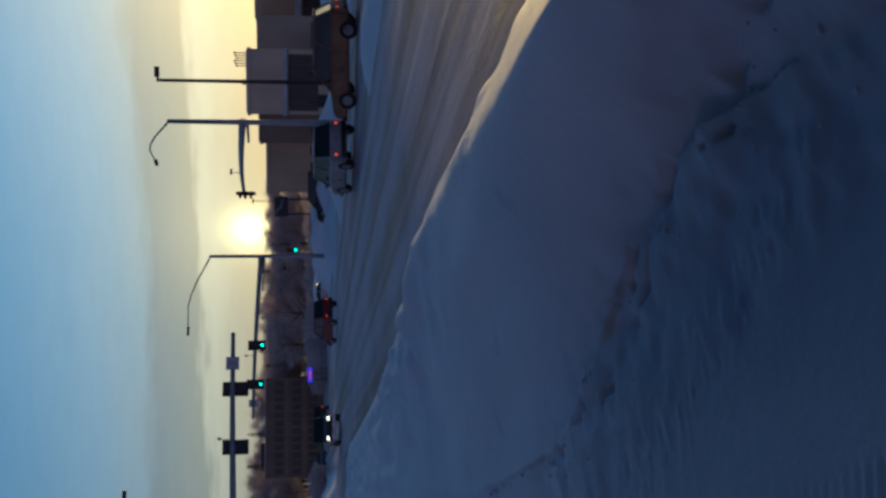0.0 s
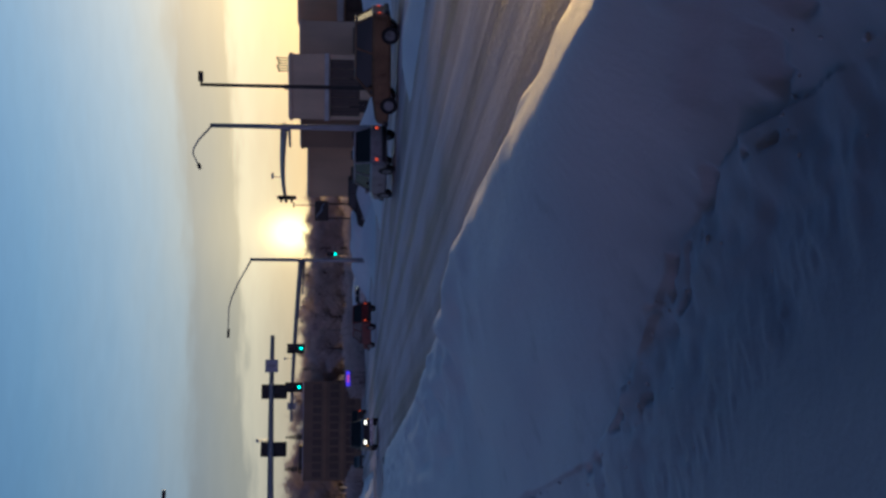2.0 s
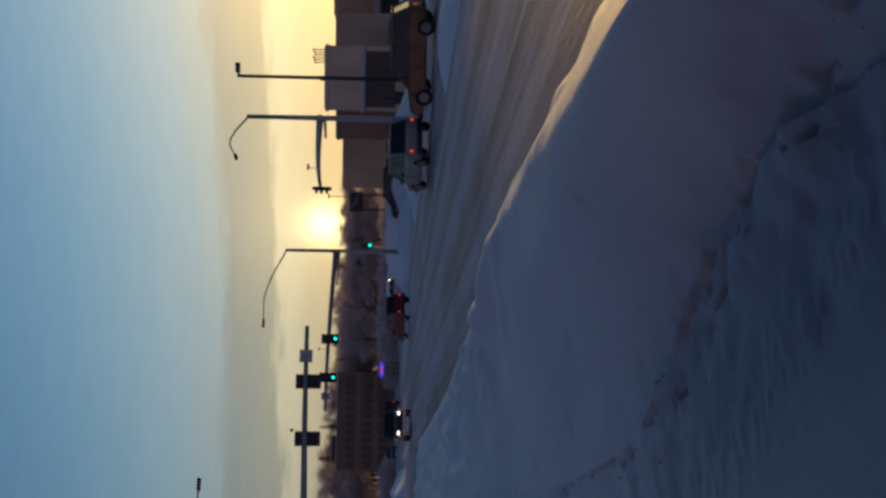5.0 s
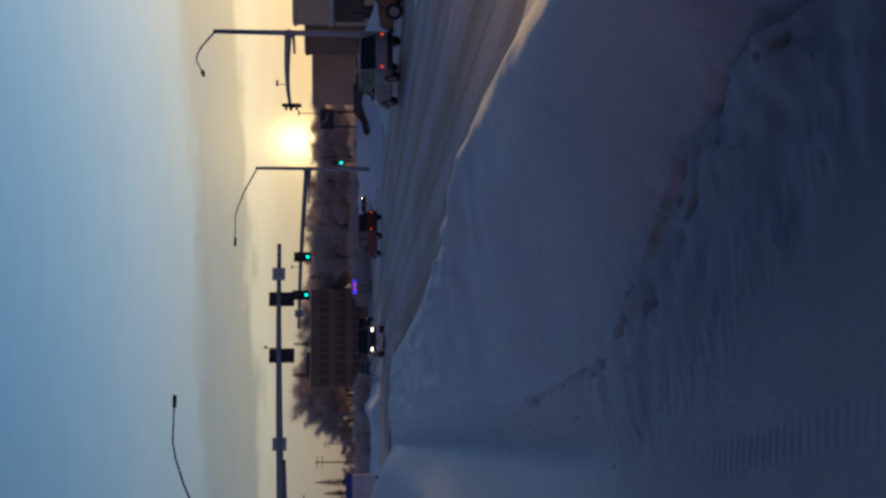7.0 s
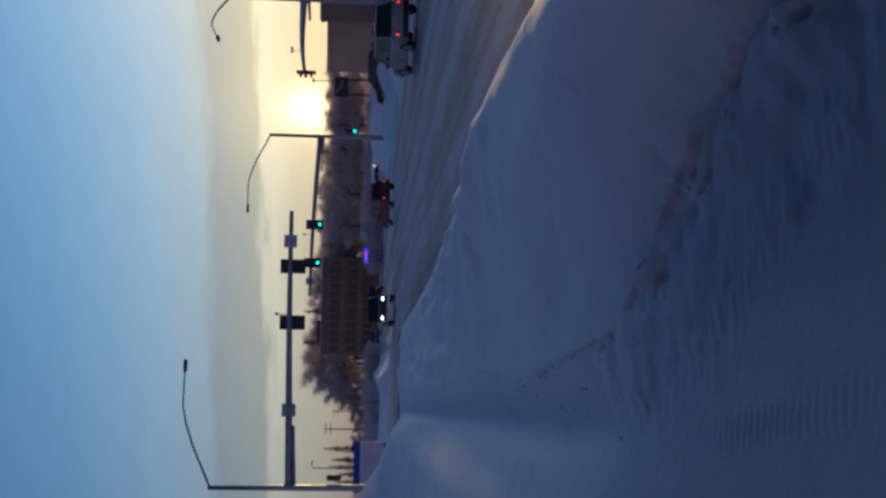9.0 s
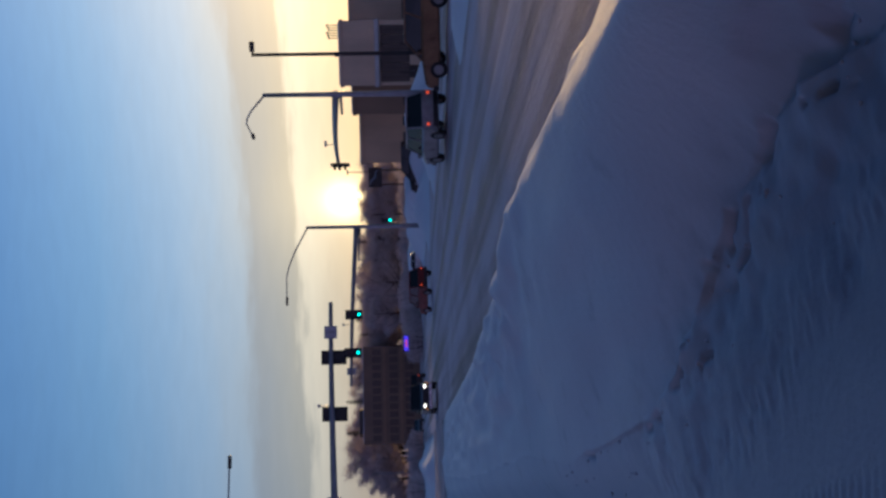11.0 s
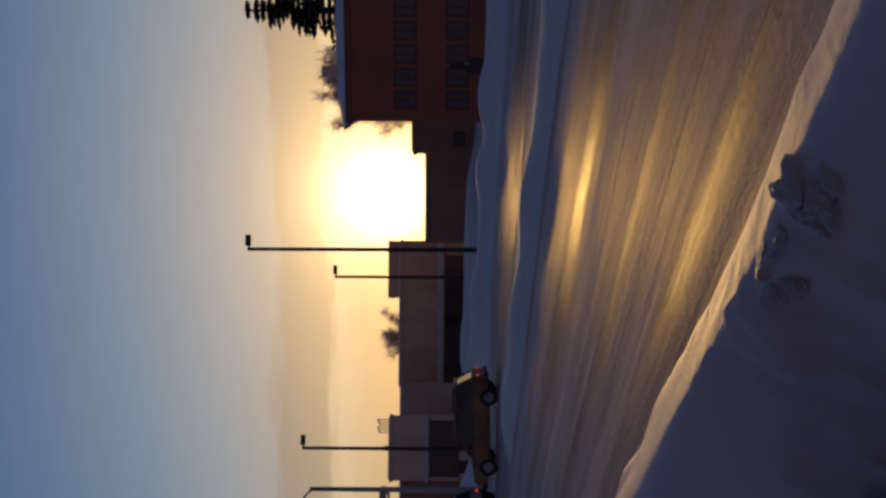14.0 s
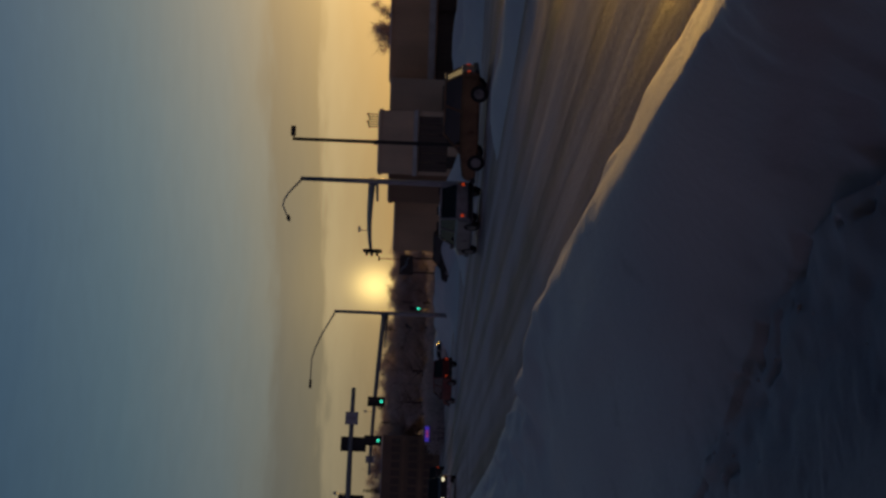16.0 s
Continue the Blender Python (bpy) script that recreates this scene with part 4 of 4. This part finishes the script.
def vehicle(name, label, category, m, paint, kind, lit_front=False, lit_back=False):
    """A vehicle whose nose points along local +y; kind: car, suv or pickup."""
    L, W, H, belt = {"car": (4.5, 1.76, 1.42, 0.92), "suv": (4.7, 1.88, 1.78, 1.08), "pickup": (5.7, 1.98, 1.86, 1.14)}[kind]
    h, w = L / 2, W / 2
    ob = base(name, label, category, m, "vehicles at the junction")
    if kind == "pickup":
        secs = [(-h, 0.94, 0.55, belt), (-h + 0.15, 0.98, 0.42, belt + 0.02), (0.0, 1, 0.36, belt + 0.02), (h - 1.3, 1, 0.36, belt + 0.04), (h - 0.25, 0.97, 0.40, belt - 0.02), (h, 0.88, 0.48, belt - 0.12)]
        cab = [(-0.75, 0.92, belt - 0.03), (-0.55, 0.80, H), (0.75, 0.80, H), (1.45, 0.92, belt - 0.03)]
    elif kind == "suv":
        secs = [(-h, 0.92, 0.5, belt), (-h + 0.12, 0.98, 0.36, belt + 0.03), (0.2, 1, 0.30, belt + 0.02), (h - 1.2, 1, 0.30, belt), (h - 0.2, 0.95, 0.36, belt - 0.14), (h, 0.84, 0.45, belt - 0.28)]
        cab = [(-h + 0.1, 0.92, belt - 0.03), (-h + 0.45, 0.80, H - 0.03), (0.35, 0.80, H), (1.15, 0.90, belt - 0.03)]
    else:
        secs = [(-h, 0.88, 0.42, belt - 0.06), (-h + 0.15, 0.96, 0.30, belt + 0.02), (0, 1, 0.24, belt), (h - 1.1, 0.99, 0.24, belt - 0.06), (h - 0.2, 0.93, 0.28, belt - 0.22), (h, 0.80, 0.36, belt - 0.34)]
        cab = [(-h + 0.45, 0.90, belt - 0.03), (-h + 1.15, 0.76, H - 0.02), (0.15, 0.76, H), (1.15, 0.90, belt - 0.08)]
    body = part("body", loft(bmesh.new(), [ring(y, w * k, z0, z1) for y, k, z0, z1 in secs]), paint, ob)
    # glasshouse and roof
    bm = bmesh.new()
    lo = [(-1, cab[0]), (-1, cab[3]), (1, cab[3]), (1, cab[0])]
    hi = [(-1, cab[1]), (-1, cab[2]), (1, cab[2]), (1, cab[1])]
    v = [bm.verts.new((sx * w * c[1], c[0], c[2])) for sx, c in lo] + [bm.verts.new((sx * w * c[1], c[0], c[2])) for sx, c in hi]
    for f in ((0, 1, 5, 4), (1, 2, 6, 5), (2, 3, 7, 6), (3, 0, 4, 7), (4, 5, 6, 7)):
        bm.faces.new([v[k] for k in f])
    bmesh.ops.recalc_face_normals(bm, faces=bm.faces[:])
    part("glasshouse", bm, GLASS, body, "dark windows")
    r0, r1 = cab[1], cab[2]
    part("roof", boxed(-w * r0[1] - 0.01, r0[0] - 0.08, H - 0.05, w * r0[1] + 0.01, r1[0] + 0.08, H + 0.04, bevel=0.035), paint, body)
    for sx in (-1, 1):
        for (y0, z0), (y1, z1) in (((cab[0][0], cab[0][2]), (cab[1][0], H - 0.03)), ((cab[3][0], cab[3][2]), (cab[2][0], H - 0.03)), (((cab[0][0] + cab[3][0]) / 2 - 0.1, cab[0][2]), ((cab[1][0] + cab[2][0]) / 2 - 0.1, H - 0.03))):
            part("pillar", tube(bmesh.new(), [(sx * w * 0.91, y0, z0), (sx * w * 0.80, y1, z1)], 0.045, 6), paint, body)
        part("mirror", boxed(sx * (w + 0.09) - 0.08, cab[3][0] - 0.45, belt + 0.02, sx * (w + 0.09) + 0.08, cab[3][0] - 0.33, belt + 0.2, bevel=0.03), paint, body)
    part("front_bumper", boxed(-w * 0.92, h - 0.12, 0.36, w * 0.92, h + 0.10, 0.58, bevel=0.05), CHROME if kind == "pickup" else BLACK, ob)
    part("rear_bumper", boxed(-w * 0.92, -h - 0.10, 0.40, w * 0.92, -h + 0.10, 0.60, bevel=0.05), CHROME if kind == "pickup" else BLACK, ob)
    zl = secs[-1][3] - 0.12
    part("grille", boxed(-w * 0.45, h - 0.02, zl - 0.22, w * 0.45, h + 0.035, zl + 0.06, bevel=0.02), BLACK, body)
    for sx in (-1, 1):
        part("headlight", boxed(sx * w * 0.68 - 0.13, h - 0.05, zl - 0.10, sx * w * 0.68 + 0.13, h + 0.04, zl + 0.05, bevel=0.03), HEADLIGHT if lit_front else CHROME, body, "lit white headlight" if lit_front else "unlit headlight")
        zt = secs[0][3] - 0.25
        part("tail_lamp", boxed(sx * w * 0.80 - 0.06, -h - 0.035, zt - 0.07, sx * w * 0.80 + 0.06, -h + 0.05, zt + 0.06, bevel=0.03), TAIL_LIT if lit_back else DARK_LENS, body, "lit red tail lamp" if lit_back else "dark red tail lamp")
        if lit_front:
            part("turn_lamp", boxed(sx * w * 0.86 - 0.05, h - 0.16, zl - 0.24, sx * w * 0.86 + 0.05, h - 0.01, zl - 0.10, bevel=0.02), AMBER_LIT, body, "lit amber side lamp")
        for y in (-h + L * 0.19, h - L * 0.18):
            rad = {"car": 0.32, "suv": 0.37, "pickup": 0.40}[kind]
            x = sx * (w - 0.10)
            wh = part("wheel", tube(bmesh.new(), [(x - 0.11, y, rad), (x - 0.08, y, rad), (x + 0.08, y, rad), (x + 0.11, y, rad)], [rad * 0.93, rad, rad, rad * 0.93], 18), TYRE, ob, "dark tyre")
            part("rim", tube(bmesh.new(), [(x - 0.115, y, rad), (x + 0.115, y, rad)], rad * 0.58, 14), RIM, wh)
    if kind == "pickup":
        part("load_bed", boxed(-w * 0.84, -h + 0.12, belt + 0.022, w * 0.84, -0.9, belt + 0.04), BLACK, body, "dark open load bed")
    return ob


def paint(name, col):
    return material(name, col, 0.35, 0.2, (12, 0.1), (1.5, 0.35), 0.03)


MAROON, DARKGREY, WHITE_P, BROWN_P, BLACK_P, GREY_P = paint("maroon_paint", (0.16, 0.02, 0.02)), paint("dark_grey_paint", (0.05, 0.05, 0.055)), paint("dusty_white_paint", (0.5, 0.5, 0.5)), paint("brown_paint", (0.22, 0.12, 0.06)), paint("black_paint", (0.02, 0.02, 0.022)), paint("dusty_grey_paint", (0.30, 0.29, 0.30))
ROAD_TURN = math.degrees(TH)


def put(name, label, category, az, dist, turn, paint_, kind, z=0.02, tilt=0.0, **lit):
    p = at_angle(az, dist)
    return vehicle(name, label, category, pose(p.x, p.y, z, 0, tilt, turn), paint_, kind, **lit)


put("pickup_truck", "dusty dark pickup with lit headlights on packed snow", "pickup truck", -9.9, 72, ROAD_TURN + 180, DARKGREY, "pickup", lit_front=True)
put("suv", "dusty grey suv with red tail lamps at the junction", "car", 5.5, 46, ROAD_TURN + 4, GREY_P, "suv", lit_back=True)
put("suv", "brown suv with red tail lamps on the snowy street", "car", 11.1, 43, ROAD_TURN + 52, BROWN_P, "suv", lit_back=True)
put("suv", "maroon suv with red tail lamps driving away", "car", -3.8, 80, ROAD_TURN + 20, MAROON, "suv", lit_back=True)
put("car", "dark car standing behind the snowbank", "car", 3.5, 92, 70, BLACK_P, "suv", z=0.5)
put("car", "dark car far along the street", "car", -9.0, 125, ROAD_TURN, BLACK_P, "suv", lit_back=True)
put("car", "dark grey car far along the street", "car", -10.2, 118, ROAD_TURN + 180, DARKGREY, "suv", z=0.05)
put("car", "small dark car far down the street", "car", -11.4, 150, ROAD_TURN + 180, DARKGREY, "car")
put("car", "white car parked behind the far snowbank", "car", -2.2, 118, 80, WHITE_P, "car", z=0.1)


# ---- trees ----
def broadleaf(seed, high):
    """Trunk mesh and crown mesh of a bare, frosted tree: limbs that fork into many fine twigs."""
    rng = random.Random(seed)
    trunk, crown = bmesh.new(), bmesh.new()
    tube(trunk, [(0, 0, -0.3), (0.05, 0, high * 0.2), (0.0, 0.06, high * 0.5), (0.05, 0, high * 0.85)], [0.20, 0.16, 0.10, 0.02], 8)
    tips = []
    for k in range(22):
        z = high * rng.uniform(0.22, 0.8)
        a = rng.uniform(0, 2 * math.pi)
        n = high * rng.uniform(0.16, 0.34) * (1.15 - z / high * 0.55)
        mid = Vector((math.cos(a) * n * 0.5, math.sin(a) * n * 0.5, z + n * 0.35))
        end = Vector((math.cos(a + 0.2) * n, math.sin(a + 0.2) * n, z + n * 0.95))
        tube(trunk, [(0, 0, z), mid, end], [0.06, 0.04, 0.015], 5)
        tips += [mid, end, (mid + end) / 2]
    tips.append(Vector((0, 0, high * 0.85)))
    for tip in tips:
        for _ in range(80):
            d = Vector((rng.gauss(0, 1), rng.gauss(0, 1), rng.gauss(0.75, 0.8))).normalized()
            p = tip + Vector((rng.gauss(0, 0.25), rng.gauss(0, 0.25), rng.gauss(0, 0.25))) * high * 0.1
            e = p + d * high * rng.uniform(0.05, 0.12)
            side = d.cross(Vector((rng.gauss(0, 1), rng.gauss(0, 1), rng.gauss(0, 1)))).normalized() * rng.uniform(0.012, 0.028)
            crown.faces.new([crown.verts.new(q) for q in (p - side, p + side, e)])
    return trunk, crown


def shrub(seed):
    """A low frosted thicket of stems and twigs, 2 m high."""
    rng = random.Random(seed)
    stems, crown = bmesh.new(), bmesh.new()
    for _ in range(12):
        a, r = rng.uniform(0, 6.28), rng.uniform(0.1, 1.0)
        foot = Vector((math.cos(a) * r * 0.5, math.sin(a) * r * 0.5, -0.2))
        tip = Vector((math.cos(a) * r, math.sin(a) * r, rng.uniform(1.0, 1.7)))
        tube(stems, [foot, (foot + tip) / 2 + Vector((0, 0, 0.1)), tip], [0.03, 0.02, 0.008], 5)
    for _ in range(1500):
        a, r = rng.uniform(0, 6.28), 1.3 * rng.random() ** 0.6
        p = Vector((math.cos(a) * r, math.sin(a) * r, rng.uniform(0.0, 1.75) * (1 - 0.25 * r * r)))
        d = Vector((rng.gauss(0, 1), rng.gauss(0, 1), rng.gauss(0.8, 0.7))).normalized()
        side = d.cross(Vector((rng.gauss(0, 1), rng.gauss(0, 1), 0.3))).normalized() * rng.uniform(0.012, 0.03)
        crown.faces.new([crown.verts.new(q) for q in (p - side, p + side, p + d * rng.uniform(0.15, 0.4))])
    return stems, crown


def spruce(seed, high, wide):
    rng = random.Random(seed)
    trunk, crown = bmesh.new(), bmesh.new()
    tube(trunk, [(0, 0, -0.3), (0, 0, high * 0.5), (0, 0, high * 0.99)], [high * 0.016, high * 0.01, 0.015], 8)
    z = high * 0.06
    while z < high * 0.985:
        r = wide * (1 - z / high) ** 0.9 * rng.uniform(0.72, 1.1) + 0.08
        for k in range(rng.randint(6, 9)):
            a = rng.uniform(0, 2 * math.pi)
            n = r * rng.uniform(0.6, 1.1)
            out = Vector((math.cos(a), math.sin(a), 0))
            across = Vector((-out.y, out.x, 0))
            m = 7
            for j in range(m):
                q = out * n * (j + 0.6) / m + Vector((0, 0, z - 0.22 * n * ((j + 0.5) / m) ** 1.4))
                spread = n * 0.30 * (1 - j / m) + 0.10
                for sgn in (-1, 1):
                    tip = q + across * sgn * spread + out * spread * 0.7 + Vector((0, 0, -0.12 * spread + rng.uniform(-0.06, 0.06)))
                    up = Vector((0, 0, 0.05 + 0.06 * rng.random()))
                    crown.faces.new([crown.verts.new(p) for p in (q - up + out * -0.03, q + up, tip)])
        z += high * 0.03 * rng.uniform(0.7, 1.3)
    return trunk, crown


def tree_kind(make, name, crown_mat, label, category, group):
    ob = base(name, label, category, Matrix.Translation((0, 0, 0)), group)
    t, c = make
    part("trunk", t, BARK, ob)
    part("crown", c, crown_mat, ob)
    return ob


def plant_trees():
    rng = random.Random(21)
    leafy = [tree_kind(broadleaf(s, 8.0), "frosted_tree", FROST_TWIG, "bare frosted tree behind the street", "tree", "roadside trees") for s in (1, 2, 3)]
    conifers = [tree_kind(spruce(s, 10.0, w), "spruce", NEEDLES, "dark snow-dusted spruce beside the street", "tree", "roadside spruces") for s, w in ((7, 1.7), (8, 2.2))]
    shrubs = [tree_kind(shrub(s), "frosted_shrub", FROST_TWIG, "low frosted thicket beside the street", "shrub", "roadside shrubs") for s in (31, 32)]
    used = set()

    def plant(kinds, az, dist, top_el, fat=1.0):
        ob = rng.choice(kinds)
        full = 8.0 * 0.98 if ob in leafy else 2.0 if ob in shrubs else 10.0
        k = (el_top(top_el, dist) - 0.0) / full
        p = at_angle(az, dist)
        m = pose(p.x, p.y, 0, 0, 0, rng.uniform(0, 360))
        sc = Matrix.Diagonal((k * fat, k * fat, k, 1))
        if ob not in used:
            used.add(ob)
            ob.matrix_world = m @ sc
            return
        c = copy_thing(ob, m)
        c.scale = (k * fat, k * fat, k)

    # the belt of trees beyond the junction
    az = -6.9
    while az < 3.4:
        top = 2.35 + 0.45 * rng.random() + 0.45 * max(0, -az / 7)
        plant(leafy, az, rng.uniform(165, 230), top * rng.uniform(0.86, 1.0), fat=1.35)
        az += rng.uniform(0.22, 0.42)
    for az in (-6.2, -5.4, -4.3, -3.5, -2.4, -0.9):
        plant(conifers, az, rng.uniform(170, 215), 2.6 + 0.5 * rng.random())
    for k in range(26):
        plant(shrubs, -6.8 + 0.4 * k, rng.uniform(140, 160), 0.35 + 0.5 * rng.random(), fat=1.3)
    for k in range(16):
        plant(shrubs, -17.0 + 0.33 * k, rng.uniform(150, 185), 0.1 + 0.45 * rng.random(), fat=1.3)
    # round the office block and left of it
    for az, el in ((-7.6, 3.0), (-8.4, 3.2), (-9.2, 3.0), (-10.6, 3.3), (-12.4, 3.5), (-12.9, 3.4), (-13.4, 3.1), (-13.9, 2.6), (-14.3, 2.0), (-14.8, 1.5), (-15.2, 1.1), (-12.6, 2.6), (-13.2, 2.2), (-15.8, 0.9), (-16.4, 0.8), (-17.4, 0.9)):
        plant(leafy, az, rng.uniform(215, 240), el, fat=1.4)
    for az, el in ((-10.0, 3.7), (-11.75, 3.7), (-17.7, 2.4), (-18.3, 1.9), (-18.7, 2.1), (-19.1, 1.6), (-19.5, 1.7)):
        plant(conifers, az, rng.uniform(205, 213), el)
    # snow-laden thickets by the near mast
    for az, el in ((-20.1, 0.5), (-20.6, 0.7), (-21.2, 0.6), (-21.9, 0.8)):
        plant(shrubs, az, rng.uniform(57, 61), el, fat=0.9)
    # behind the shop, and the spruce by the house
    plant(leafy, 16.2, 135, 4.3, fat=1.0)
    for az in (29.5, 30.2, 31.2):
        plant(leafy, az, 90, 7.2, fat=0.8)
    plant(conifers, 34.6, 79, 11.8, fat=2.1)


plant_trees()


def far_woods():
    """The woods on the horizon: one sheet of countless small crowns."""
    rng = random.Random(77)
    verts, faces = [], []
    for _ in range(2600):
        p = at_angle(rng.uniform(-70, 75), rng.uniform(330, 460))
        high = rng.uniform(4, 8.5)
        for k in range(7):
            z0 = high * k / 8
            w = (1 - k / 8) * rng.uniform(0.6, 1.6) + 0.2
            a = rng.uniform(0, 6.28)
            n = len(verts)
            dx, dy = math.cos(a) * w, math.sin(a) * w
            verts += [(p.x - dx, p.y - dy, z0 - 0.2), (p.x + dx, p.y + dy, z0 - 0.2), (p.x + rng.gauss(0, 0.3), p.y, z0 + high * 0.3)]
            faces.append((n, n + 1, n + 2))
    me = bpy.data.meshes.new("far_woods")
    me.from_pydata(verts, [], faces)
    me.materials.append(FROST_TWIG)
    tagged(new("far_woods", me), "hazy belt of frosted woods on the horizon", "woods", kind="stuff")


far_woods()
